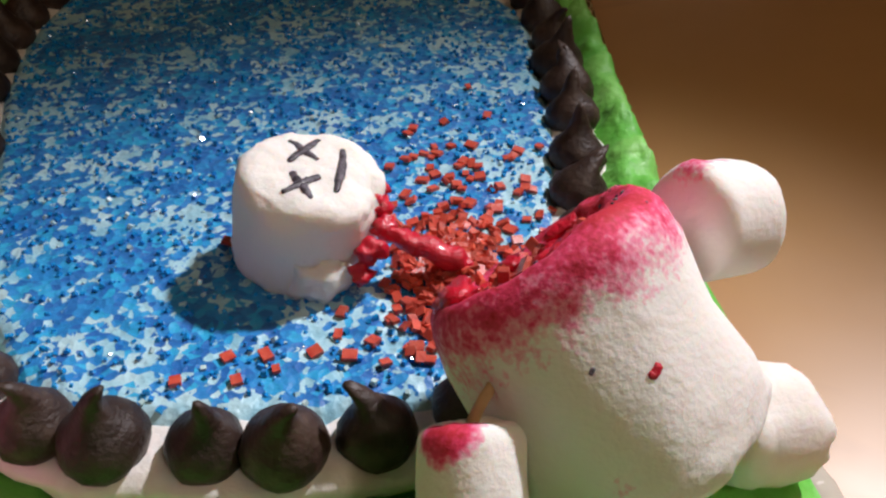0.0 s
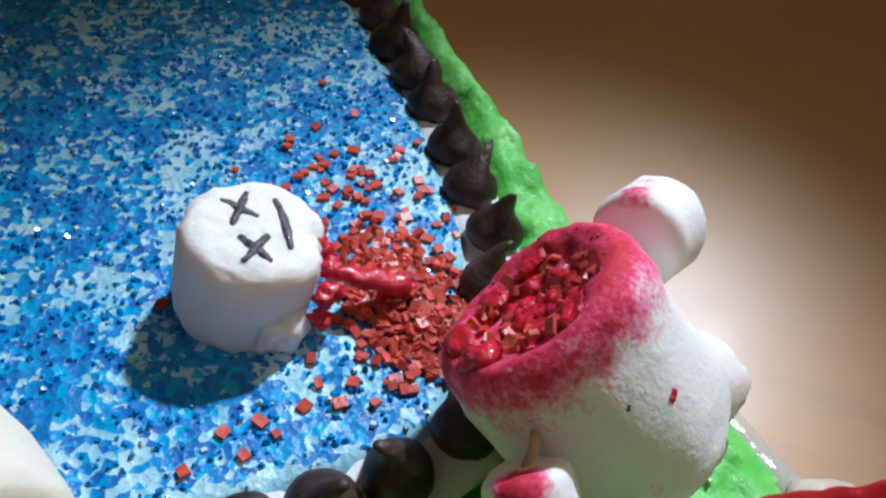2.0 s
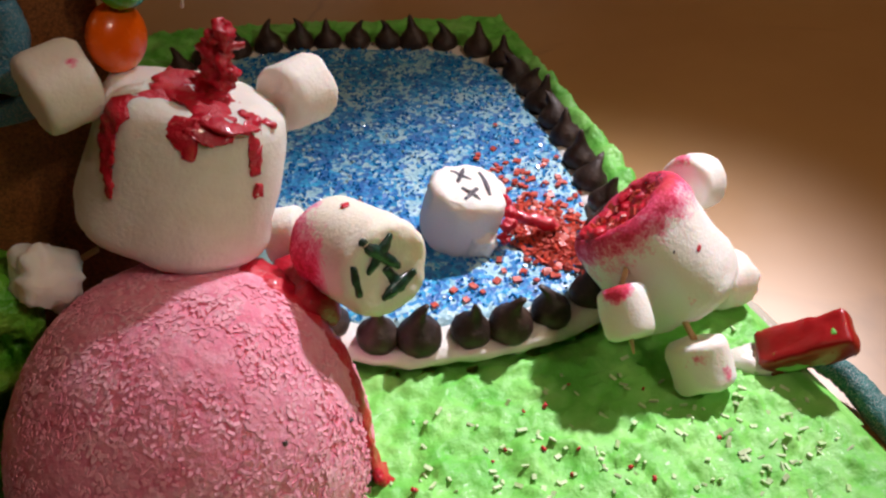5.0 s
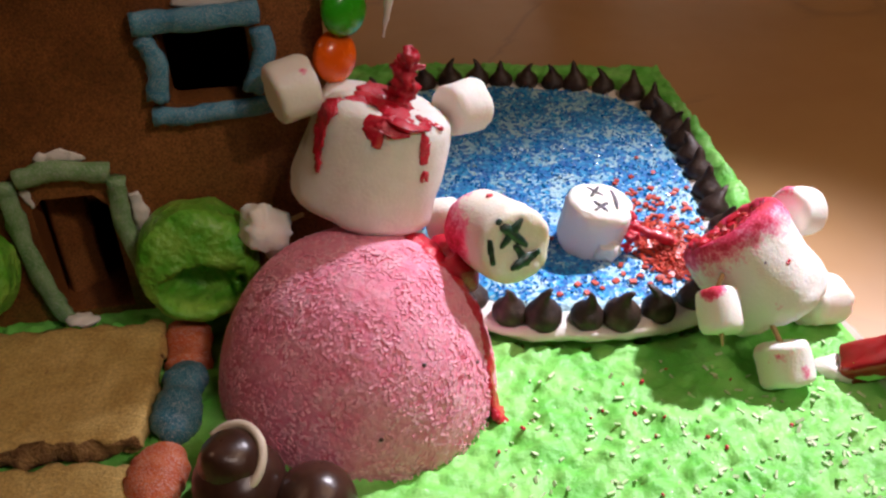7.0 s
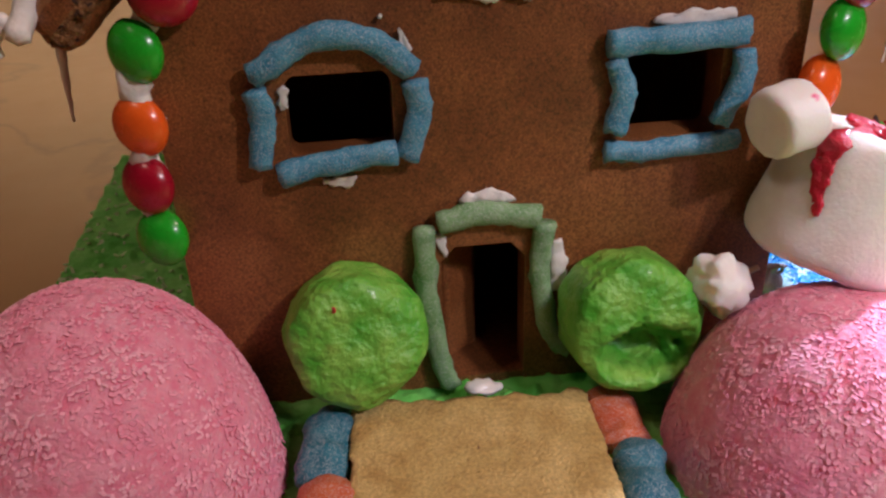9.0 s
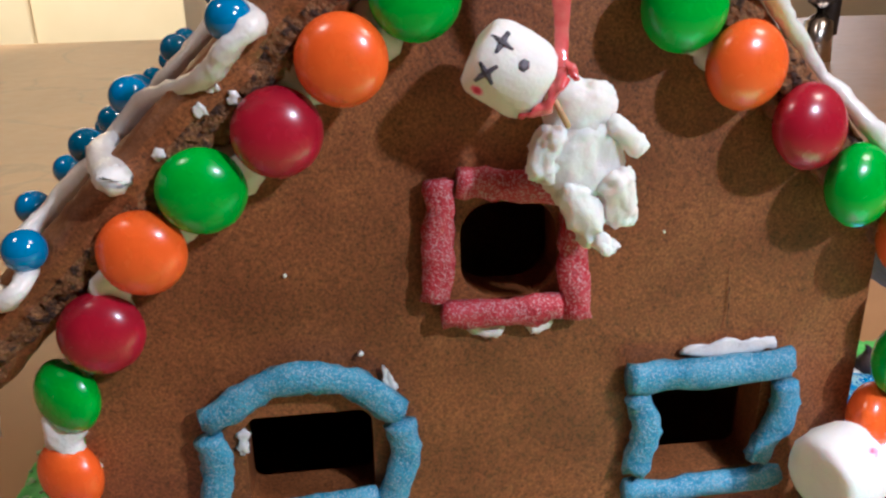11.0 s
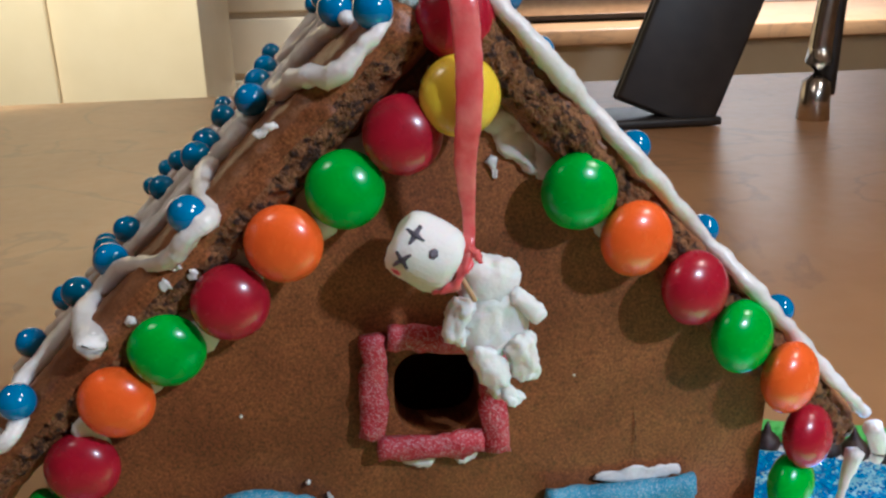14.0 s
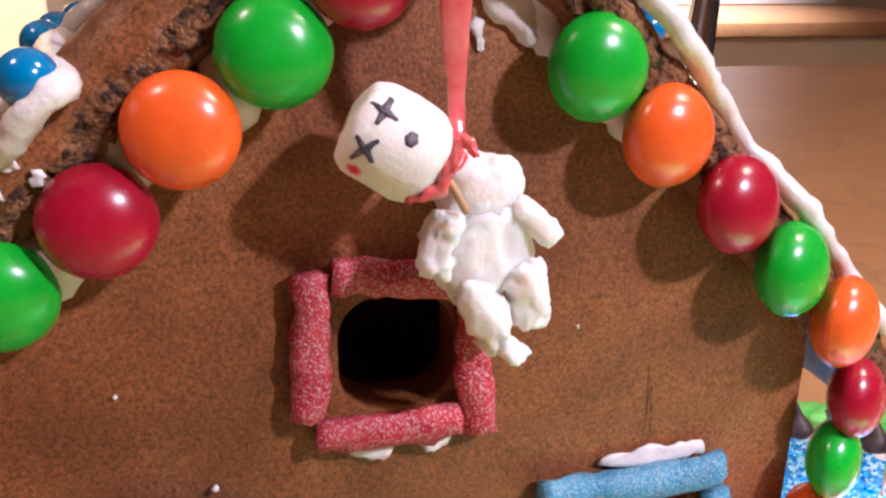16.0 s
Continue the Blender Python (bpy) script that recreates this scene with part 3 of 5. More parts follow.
def holed(outline, holes, y0, y1):
    bm = bmesh.new()
    edges = []
    for loop in [outline] + holes:
        vs = [bm.verts.new((x, y0, z)) for x, z in loop]
        edges += [bm.edges.new((a, b)) for a, b in zip(vs, vs[1:] + vs[:1])]
    bmesh.ops.triangle_fill(bm, use_beauty=True, use_dissolve=False, edges=edges)
    up = bmesh.ops.extrude_face_region(bm, geom=list(bm.faces))
    for v in up["geom"]:
        if isinstance(v, bmesh.types.BMVert):
            v.co.y = y1
    return bm


def ring(x0, x1, z0, z1, soft, n=6, arch=0.0):
    pts = []
    for cx, cz, a0 in ((x1 - soft, z1 - soft, 0), (x0 + soft, z1 - soft, 90), (x0 + soft, z0 + soft, 180), (x1 - soft, z0 + soft, 270)):
        for k in range(n):
            a = radians(a0 + 90 * k / (n - 1))
            pts.append((cx + soft * math.cos(a), cz + soft * math.sin(a)))
    return [(x, z + arch * (1 - ((x - (x0 + x1) / 2) / ((x1 - x0) / 2)) ** 2) * (z > (z0 + z1) / 2)) for x, z in pts]


house = thing("gingerbread_house", (-0.166, 0.19, 0.0), "brown gingerbread house with candy trim on a green frosting lawn", "gingerbread house")
GABLE = [(WL, -0.006), (WR, -0.006), (WR + 0.002, 0.118), APEX, (WL - 0.001, 0.116)]
DOOR = [(-0.1775, -0.003), (-0.1565, -0.003), (-0.1565, 0.040), (-0.160, 0.044), (-0.174, 0.044), (-0.1775, 0.040)]
front = holed(GABLE, [ring(-0.2105, -0.187, 0.0705, 0.0885, 0.002, arch=0.003), ring(-0.1335, -0.111, 0.069, 0.0905, 0.002), ring(-0.170, -0.1525, 0.110, 0.1275, 0.006), DOOR], WF, WF + WT)
for v in front.verts:
    v.co.y += 0.10 * max(0.0, v.co.z - 0.10)
part("front_wall", front, GINGER, house, smooth=False)
part("back_wall", holed(GABLE, [], HBACK - WT, HBACK), GINGER, house, smooth=False)
for x0, x1 in ((WL, WL + WT), (WR - WT, WR)):
    part("side_wall", box((x0, WF + WT + 0.0005, -0.006), (x1, HBACK - WT - 0.0005, 0.117), 0.0005), GINGER, house, smooth=False)
part("floor_slab", box((WL + WT + 0.0005, WF + 0.0005, -0.004), (WR - WT - 0.0005, HBACK - WT - 0.0005, 0.0045), 0.0005), GINGER, house, "gingerbread floor inside", smooth=False)
# the door leaf stands ajar inside the opening
part("door", rbox(0.012, 0.0045, 0.042, 0.001, 0.002, 0.0003, 0.004), GINGER, house, "gingerbread door leaf standing ajar", pose(-0.1725, WF + WT + 0.006, 0.0185, 0, 0, 38))


RY = 0.1035        # the roof's front edge


def crust(co, seed, thick):
    """0 on the smooth crust of the left slab's front, 1 where the crumb is bare."""
    return step(-0.05, 0.12, co.z / thick + 0.22 * noise.noise(co * 90)) if seed < 1.5 else 1.0


def roof_slab(top, foot, thick, seed):
    """A crumbly slab from the ridge to the eave; top and foot are on its upper edge at the front."""
    (x0, z0), (x1, z1) = top, foot
    length, angle = math.hypot(x1 - x0, z1 - z0), math.atan2(z1 - z0, x1 - x0)
    y0, y1 = RY, 0.30
    bm = rbox(length, y1 - y0, thick, 0.0051, 0.0011, 0, 0.004, seed)
    bm.normal_update()
    for v in bm.verts:
        n = noise.fractal(v.co * 330 + Vector((seed, 0, 0)), 0.7, 2.2, 4)
        crumb = step(-0.093, -0.0975, v.co.y) * crust(v.co, seed, thick)
        slow = noise.noise(v.co * 60 + Vector((0, seed, 0)))
        pore = noise.noise(v.co * 700 + Vector((seed, 3, 0)))
        v.co += v.normal * (0.0004 * n + 0.0005 * slow + crumb * (0.0006 * n + 0.0011 * slow - 0.0016 * step(0.12, 0.45, pore)))
    for f in bm.faces:
        if f.normal.y < -0.62 + 0.25 * noise.noise(f.calc_center_median() * 200) and crust(f.calc_center_median(), seed, thick) > 0.5:
            f.material_index = 1
        elif f.normal.z * math.copysign(1, math.cos(angle)) > 0.5:
            f.material_index = 2
    m = Matrix.Translation(((x0 + x1) / 2, (y0 + y1) / 2, (z0 + z1) / 2)) @ Matrix.Rotation(-angle, 4, "Y")
    down = -1 if math.cos(angle) > 0 else 1
    return bm, m @ Matrix.Translation((0, 0, down * thick / 2))


LT, LF = (-0.1668, 0.1980), (-0.2620, 0.1045)
RT, RF = (-0.1513, 0.1962), (-0.0670, 0.1030)
for top, foot, seed in ((LT, LF, 1.0), (RT, RF, 2.0)):
    bm, m = roof_slab(top, foot, 0.0122 if seed < 1.5 else 0.0105, seed)
    part("roof_slab", bm, [GINGER, CRUMB, ROOFTOP], house, "roof slab with a crumbly broken edge", m)
ridge = tube([(-0.1620, y, 0.1965 + 0.001 * math.sin(y * 160)) for y in (0.108, 0.13, 0.16, 0.2, 0.24, 0.28, 0.298)], [0.004, 0.0085, 0.010, 0.0095, 0.010, 0.0090, 0.006], 16, 8, 0.5, amount=0.0018, size=0.004)
part("ridge_frosting", ridge, RIDGEICE, house, "pale blue white frosting along the ridge")
chimney = part("chimney", rbox(0.030, 0.026, 0.045, 0.002, 0.003, 0.0008, 0.006, 4), GINGER, house, "gingerbread chimney", pose(-0.132, 0.262, 0.178))
puff = join(*[moved(wobble(ball(0.010, 0.8, 10, 14), 0.002, 0.004, k), Matrix.Translation((-0.132 + dx, 0.262 + dy, 0.203 + dz))) for k, (dx, dy, dz) in enumerate(((-0.010, 0, 0), (0.008, 0.003, 0.002), (0.0, -0.006, 0.006), (0.002, 0.006, 0.004)))])
part("smoke_puff", puff, MARSH, chimney, "fluffy pale pink sugar floss")

# glue icing under the candies, along the rakes and the corners
LEFT = [(-0.156, 0.1796), (-0.1664, 0.1729), (-0.1772, 0.1634), (-0.189, 0.1540), (-0.1997, 0.1430), (-0.2125, 0.1337), (-0.2231, 0.1239), (-0.2319, 0.1095), (-0.2399, 0.0971), (-0.2420, 0.0808), (-0.2430, 0.0668), (-0.2420, 0.0539)]
LEFT_Y = [0.1022, 0.1030, 0.1028, 0.1018, 0.1022, 0.1030, 0.1025, 0.1035, 0.1050, 0.1050, 0.1050, 0.1040]
RIGHT = [(-0.1332, 0.1601), (-0.1219, 0.1503), (-0.1098, 0.1396), (-0.0996, 0.1288), (-0.0890, 0.1193), (-0.0825, 0.1040), (-0.0852, 0.0925), (-0.0886, 0.0799)]


def front_face(z):
    return WF + 0.10 * max(0.0, z - 0.10)


def glue(points, seed, depth=0.0008):
    rnd = random.Random(seed)
    path = []
    for (x0, z0), (x1, z1) in zip(points, points[1:]):
        for t in (0.0, 0.5):
            path.append((x0 + (x1 - x0) * t + rnd.uniform(-0.002, 0.002), front_face(z0) - (depth if z0 > 0.116 else 0.0), z0 + (z1 - z0) * t + rnd.uniform(-0.001, 0.003)))
    return tube(path, [rnd.uniform(0.0030, 0.0050) * (1.0 if p[2] > 0.112 else 0.72) for p in path], 12, 6, 0.55, (0, -1, 0), amount=0.0022, size=0.004, seed=seed)


solo("icing_glue", glue(LEFT, 1, 0.0028), ICING, "white icing holding candies to the gingerbread wall", "icing", group="icing glue")
solo("icing_glue", glue([(-0.147, 0.178), (-0.141, 0.170)] + RIGHT[:4], 2), ICING, "white icing holding candies to the gingerbread wall", "icing", group="icing glue")


# ---------- candies on the house ----------
SHELLS = {}
for colour, mat in SHELL.items():
    prof = [(0.0, -0.0044), (0.0025, -0.0042), (0.0048, -0.0033), (0.0063, -0.0020), (0.0070, -0.0006), (0.0071, 0.0), (0.0070, 0.0006), (0.0063, 0.0020), (0.0048, 0.0033), (0.0025, 0.0042), (0.0, 0.0044)]
    fine = [prof[0]] + [tuple(v) for v in smooth_path([(r, z, 0) for r, z in prof], 3) for v in [(v[0], v[1])]][1:-1] + [prof[-1]]
    SHELLS[colour] = mesh_of(lathe(fine, 36), mat, colour + "_shell")


def button(colour, x, z, y, facing=(0, -1, 0), grow=1.0):
    m = Matrix.Translation((x, y, z)) @ along(facing) @ Matrix.Scale(grow, 4)
    where = "eave" if z > 0.12 else "wall corner"
    ob = solo("button_candy", SHELLS[colour], None, f"glossy {colour} button candy glued along the gingerbread {where}", "candy", m, "button candies on the house")
    return ob


rnd = random.Random(5)
order_l = ["yellow", "red", "green", "orange", "red", "green", "orange", "red", "green", "orange", "red", "green"]
for k, (colour, (x, z)) in enumerate(zip(order_l, LEFT)):
    lean = (rnd.uniform(-0.12, 0.12), -1, rnd.uniform(-0.05, 0.25))
    if k >= 8:
        lean = (-0.75 + 0.08 * (k % 2), -1, rnd.uniform(-0.1, 0.2))
    button(colour, x, z, LEFT_Y[k], lean, 1.03 if k < 8 else 0.98)
order_r = ["green", "orange", "red", "green", "orange", "red", "green", "orange"]
for k, (colour, (x, z)) in enumerate(zip(order_r, RIGHT)):
    lean = (0.1 + 0.13 * k, -1, rnd.uniform(0.0, 0.2))
    button(colour, x, z, front_face(z) - (0.0062 if k < 5 else 0.003), lean, 1.07 if k < 5 else 1.0)
button("red", -0.1560, 0.1925, 0.1065, (0.05, -1, 0.2), 1.02)

# ---------- candy strips round the openings ----------
def strip(points, material_, label, width=0.0031, seed=0.0, group="sour candy window strips"):
    pts = [(x, front_face(z) - 0.0022, z) for x, z in points]
    bm = tube(pts, width * 0.92, 12, 6, 0.75, (0, -1, 0), amount=0.0007, size=0.0012, seed=seed, cap=0.12)
    wobble(bm, 0.0006, 0.006, seed + 3, 2)
    return solo("sour_strip", bm, material_, label, "candy", group=group)


B = "sugar-dusted blue sour candy strip framing the window"
strip([(-0.2165, 0.0905), (-0.207, 0.0965), (-0.198, 0.0985), (-0.189, 0.0955), (-0.1825, 0.0895)], SOURBLUE, "arched " + B, 0.0032, 1)
strip([(-0.2165, 0.0875), (-0.2155, 0.080), (-0.2175, 0.070)], SOURBLUE, B, 0.0030, 2)
strip([(-0.182, 0.0875), (-0.1815, 0.079), (-0.1845, 0.0695)], SOURBLUE, B, 0.0032, 3)
strip([(-0.2135, 0.0672), (-0.203, 0.0695), (-0.1870, 0.0708)], SOURBLUE, B, 0.0032, 4)
strip([(-0.139, 0.0925), (-0.127, 0.0925), (-0.107, 0.0935)], SOURBLUE, B, 0.0034, 5)
strip([(-0.137, 0.0885), (-0.1345, 0.081), (-0.1365, 0.0715)], SOURBLUE, B, 0.0029, 6)
strip([(-0.1075, 0.089), (-0.107, 0.082), (-0.1115, 0.072)], SOURBLUE, B, 0.0031, 7)
strip([(-0.1385, 0.0665), (-0.125, 0.0665), (-0.1060, 0.0677)], SOURBLUE, B, 0.0028, 8)
R = "sugar-dusted red sour candy strip framing the attic window"
strip([(-0.1737, 0.1325), (-0.1738, 0.122), (-0.1748, 0.1110)], SOURRED, R, 0.0030, 11)
strip([(-0.1708, 0.1318), (-0.161, 0.1308), (-0.1500, 0.1292)], SOURRED, R, 0.0030, 12)
strip([(-0.1498, 0.1275), (-0.1500, 0.118), (-0.1492, 0.1060)], SOURRED, R, 0.0030, 13)
strip([(-0.1738, 0.1082), (-0.162, 0.1080), (-0.1522, 0.1085)], SOURRED, R, 0.0029, 14)
G = "sugar-dusted green sour candy strip framing the door"
strip([(-0.1815, 0.051), (-0.1815, 0.035), (-0.1795, 0.016), (-0.1765, 0.004)], SOURGREEN, G, 0.0030, 21, "sour candy door strips")
strip([(-0.1780, 0.0520), (-0.167, 0.0535), (-0.1535, 0.0515)], SOURGREEN, G, 0.0033, 22, "sour candy door strips")
strip([(-0.1522, 0.050), (-0.1530, 0.035), (-0.1505, 0.019), (-0.1450, 0.012)], SOURGREEN, G, 0.0030, 23, "sour candy door strips")


def smear(name, points, radius, label, seed=0, flat=0.4, material_=None, amount=0.0012):
    pts = [(x, front_face(z) - 0.0006, z) for x, z in points]
    return solo(name, tube(pts, radius, 10, 6, flat, (0, -1, 0), amount=amount, size=0.0025, seed=seed), material_ or ICING, label, "icing", group="icing smears on the wall")


smear("icing_smear", [(-0.1510, 0.1765), (-0.1485, 0.1735), (-0.1462, 0.1711), (-0.1423, 0.1661), (-0.1393, 0.1635)], [0.0016, 0.0032, 0.0036, 0.0026, 0.0020], "white icing smear by the gable top", 3)
smear("icing_smear", [(-0.1490, 0.1655), (-0.1485, 0.1621)], [0.0014, 0.0005], "small white icing spot on the gable", 4)
smear("icing_smear", [(-0.128, 0.0965), (-0.118, 0.0968), (-0.110, 0.097)], [0.0008, 0.0018, 0.0012], "white icing along the blue window strip", 5)
smear("icing_smear", [(-0.204, 0.0645), (-0.199, 0.064), (-0.196, 0.0648)], [0.0008, 0.0016, 0.0008], "white icing below the blue window strip", 6)
smear("icing_smear", [(-0.168, 0.1045), (-0.163, 0.1042)], [0.0014, 0.0014], "white icing below the red window strip", 7)
smear("icing_smear", [(-0.158, 0.1048), (-0.154, 0.1046)], [0.0014, 0.0012], "white icing below the red window strip", 8)
smear("icing_smear", [(-0.172, 0.0565), (-0.166, 0.0575), (-0.160, 0.0560)], [0.0012, 0.0020, 0.0012], "white icing over the door strip", 9)
smear("icing_smear", [(-0.178, 0.0475), (-0.1765, 0.042)], [0.0015, 0.0002], "white icing drip at the door", 10)
smear("icing_smear", [(-0.149, 0.044), (-0.148, 0.037), (-0.149, 0.029)], [0.0014, 0.0028, 0.0014], "white icing smear beside the door strip", 11)
smear("icing_smear", [(-0.1845, 0.098), (-0.1835, 0.0935)], [0.0006, 0.0014], "white icing spot by the window", 12)
smear("icing_smear", [(-0.2105, 0.087), (-0.2110, 0.082)], [0.0012, 0.0008], "white icing beside the window strip", 13)
for k, pts in enumerate((((-0.1925, 0.1740), (-0.1905, 0.1752), (-0.1885, 0.1758)), ((-0.2095, 0.1500), (-0.2085, 0.1508)), ((-0.2120, 0.1462), (-0.2108, 0.1470)), ((-0.2065, 0.1480), (-0.2058, 0.1492)), ((-0.2190, 0.1395), (-0.2180, 0.1405)))):
    bm = tube([(x, RY - 0.0004, z) for x, z in pts], [0.0008, 0.0011, 0.0006][:len(pts)], 9, 5, 0.5, (0, -1, 0), amount=0.0008, size=0.0015, seed=k)
    solo("icing_smear", bm, ICING, "white icing smear on the roof slab's front edge", "icing", group="icing smears on the roof edge")
for k, (x, z) in enumerate(((-0.201, 0.117), (-0.189, 0.1015), (-0.133, 0.1205))):
    smear("icing_speck", [(x, z), (x + 0.0004, z - 0.0004)], 0.00022, "tiny white icing speck on the wall", 20 + k, 0.5)
crack = tube([(-0.1198, WF + 0.0012, 0.1130), (-0.1194, WF + 0.0005, 0.106), (-0.1195, WF - 0.0001, 0.1005)], [0.00006, 0.00016, 0.00006], 6, 4, 0.3, (0, -1, 0))
part("crack", crack, CRUMB, house, "thin dark crack in the gingerbread")

# ---------- icing strings and sugar pearls on the roof ----------
def roof_point(side, s, v, lift=0.0):
    """s metres down the slope from the ridge, v metres behind the front edge."""
    (x0, z0), (x1, z1) = (LT, LF) if side < 0 else (RT, RF)
    d = Vector((x1 - x0, 0, z1 - z0)).normalized()
    # the icing at the very front sags over the slab's edge
    if side < 0 and v < 0.004:
        v, lift = v - 0.0035, lift - 0.0036
    nrm = Vector((-d.z, 0, d.x)) if side > 0 else Vector((d.z, 0, -d.x))
    return Vector((x0, RY + v, z0)) + d * s + nrm * lift


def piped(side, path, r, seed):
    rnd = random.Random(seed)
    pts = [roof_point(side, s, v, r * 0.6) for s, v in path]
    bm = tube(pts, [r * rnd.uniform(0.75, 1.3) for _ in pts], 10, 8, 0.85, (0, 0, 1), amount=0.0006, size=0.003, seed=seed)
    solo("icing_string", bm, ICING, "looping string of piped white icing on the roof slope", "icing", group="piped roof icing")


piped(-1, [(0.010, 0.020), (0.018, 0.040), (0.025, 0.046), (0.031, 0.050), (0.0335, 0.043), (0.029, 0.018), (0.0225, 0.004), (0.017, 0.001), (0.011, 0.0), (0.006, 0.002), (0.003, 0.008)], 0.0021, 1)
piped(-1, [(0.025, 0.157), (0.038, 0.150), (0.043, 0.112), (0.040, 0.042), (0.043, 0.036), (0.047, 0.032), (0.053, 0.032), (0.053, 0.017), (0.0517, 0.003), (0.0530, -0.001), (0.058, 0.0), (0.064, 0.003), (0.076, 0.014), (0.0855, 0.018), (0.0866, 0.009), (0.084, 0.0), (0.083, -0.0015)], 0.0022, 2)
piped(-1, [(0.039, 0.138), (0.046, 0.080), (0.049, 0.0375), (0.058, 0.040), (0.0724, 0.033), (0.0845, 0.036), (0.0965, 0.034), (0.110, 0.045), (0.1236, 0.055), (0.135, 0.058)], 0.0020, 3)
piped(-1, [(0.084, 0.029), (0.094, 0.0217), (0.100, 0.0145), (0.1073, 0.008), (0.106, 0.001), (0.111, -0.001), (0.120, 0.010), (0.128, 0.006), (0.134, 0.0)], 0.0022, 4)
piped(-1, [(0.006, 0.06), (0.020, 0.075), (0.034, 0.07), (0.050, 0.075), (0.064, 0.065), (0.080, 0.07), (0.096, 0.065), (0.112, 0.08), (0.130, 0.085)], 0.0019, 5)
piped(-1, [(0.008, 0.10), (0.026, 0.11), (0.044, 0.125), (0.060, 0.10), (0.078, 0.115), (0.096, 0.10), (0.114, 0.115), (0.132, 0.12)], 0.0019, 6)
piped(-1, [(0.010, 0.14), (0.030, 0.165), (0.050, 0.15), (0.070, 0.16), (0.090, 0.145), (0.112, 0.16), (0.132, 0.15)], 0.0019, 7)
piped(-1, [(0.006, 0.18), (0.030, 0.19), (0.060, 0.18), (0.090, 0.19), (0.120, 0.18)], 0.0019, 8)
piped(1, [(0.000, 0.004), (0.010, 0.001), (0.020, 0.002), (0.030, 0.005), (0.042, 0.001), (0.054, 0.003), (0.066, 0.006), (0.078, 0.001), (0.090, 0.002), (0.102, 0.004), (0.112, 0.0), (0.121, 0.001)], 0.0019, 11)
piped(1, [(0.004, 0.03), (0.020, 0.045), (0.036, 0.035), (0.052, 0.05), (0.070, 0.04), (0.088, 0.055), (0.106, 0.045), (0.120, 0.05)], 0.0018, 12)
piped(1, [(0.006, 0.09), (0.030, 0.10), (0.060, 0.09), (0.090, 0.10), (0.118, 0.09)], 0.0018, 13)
for pts, rr in ((((-0.2610, 0.128, 0.101), (-0.2625, 0.129, 0.088), (-0.2634, 0.130, 0.0745)), [0.0016, 0.0010, 0.0003]), (((-0.264, 0.104, 0.106), (-0.267, 0.104, 0.101), (-0.2665, 0.104, 0.098)), [0.002, 0.0014, 0.001]),
                (((-0.072, 0.101, 0.100), (-0.074, 0.1005, 0.092), (-0.0755, 0.100, 0.085)), [0.0020, 0.0010, 0.0003]), (((-0.069, 0.101, 0.106), (-0.067, 0.101, 0.101), (-0.067, 0.101, 0.097)), [0.0022, 0.0018, 0.0012])):
    solo("icing_drip", tube(pts, rr, 9, 6, amount=0.0003, size=0.002), ICING, "white icing drip hanging from the eave", "icing", group="icing drips")
PEARL = mesh_of(ball(0.0036, 1.0, 14, 20), BLUEBALL, "pearl")
pearls = [(-1, s, v) for s, v in ((0.0107, 0.0236), (0.0050, 0.0030), (0.0103, 0.0538), (0.0184, 0.150), (0.0237, 0.184), (0.0469, 0.177), (0.0422, 0.112), (0.0405, 0.074), (0.0376, 0.035), (0.0767, 0.192), (0.0589, 0.099), (0.0581, 0.062), (0.0586, 0.048),
          (0.0905, 0.143), (0.1100, 0.190), (0.1154, 0.178), (0.0811, 0.082), (0.0535, 0.0010), (0.1217, 0.124), (0.1046, 0.081), (0.0906, 0.067), (0.0791, 0.020), (0.0971, 0.036), (0.1168, 0.069), (0.1162, 0.040), (0.1035, 0.0020))]
pearls += [(1, 0.004, 0.012), (1, 0.0235, 0.042), (1, 0.048, 0.022), (1, 0.056, 0.055), (1, 0.078, 0.030), (1, 0.086, 0.06), (1, 0.102, 0.022), (1, 0.012, 0.08), (1, 0.036, 0.09), (1, 0.066, 0.10), (1, 0.096, 0.09), (1, 0.114, 0.05)]
for side, s, v in pearls:
    solo("sugar_pearl", PEARL, None, "shiny blue sugar pearl set in the roof icing", "sugar pearl", Matrix.Translation(roof_point(side, s, v, 0.0040)), "blue sugar pearls on the roof")

# ---------- the hanging marshmallow figure ----------
strap_pts = [(-0.163, 0.130, 0.199), (-0.1605, 0.115, 0.2000), (-0.1565, 0.0990, 0.1985), (-0.1554, 0.0962, 0.190), (-0.1553, 0.0955, 0.1786), (-0.1560, 0.0965, 0.1685), (-0.1553, 0.0980, 0.158), (-0.1557, 0.0965, 0.153), (-0.1568, 0.0955, 0.1500)]
solo("candy_strap", tube(strap_pts, [0.0026, 0.0026, 0.0025, 0.0024, 0.0024, 0.0020, 0.0011, 0.0012, 0.0010], 12, 8, 0.22, (0, -1, 0.25), amount=0.0002, size=0.002), STRAP, "translucent red candy strap hanging from the ridge", "candy strap")
hang = thing("hanging_marshmallow_figure", (-0.155, 0.098, 0.125), "small torn white marshmallow figure hanging on a red strap", "marshmallow figure")
HEADSTAIN = stained("hung marshmallow head", [((0.0040, -0.0045, 0.0105), 0.0022, 0.0012), ((-0.0040, -0.0045, 0.0030), 0.0010, 0.0008), ((0.0, -0.001, 0.0125), 0.0020, 0.0020)])
hm = Matrix.Translation((-0.1688, 0.0985, 0.1555)) @ along(Vector((0.86, -0.12, -0.5))) @ Matrix.Rotation(radians(0), 4, "Z")
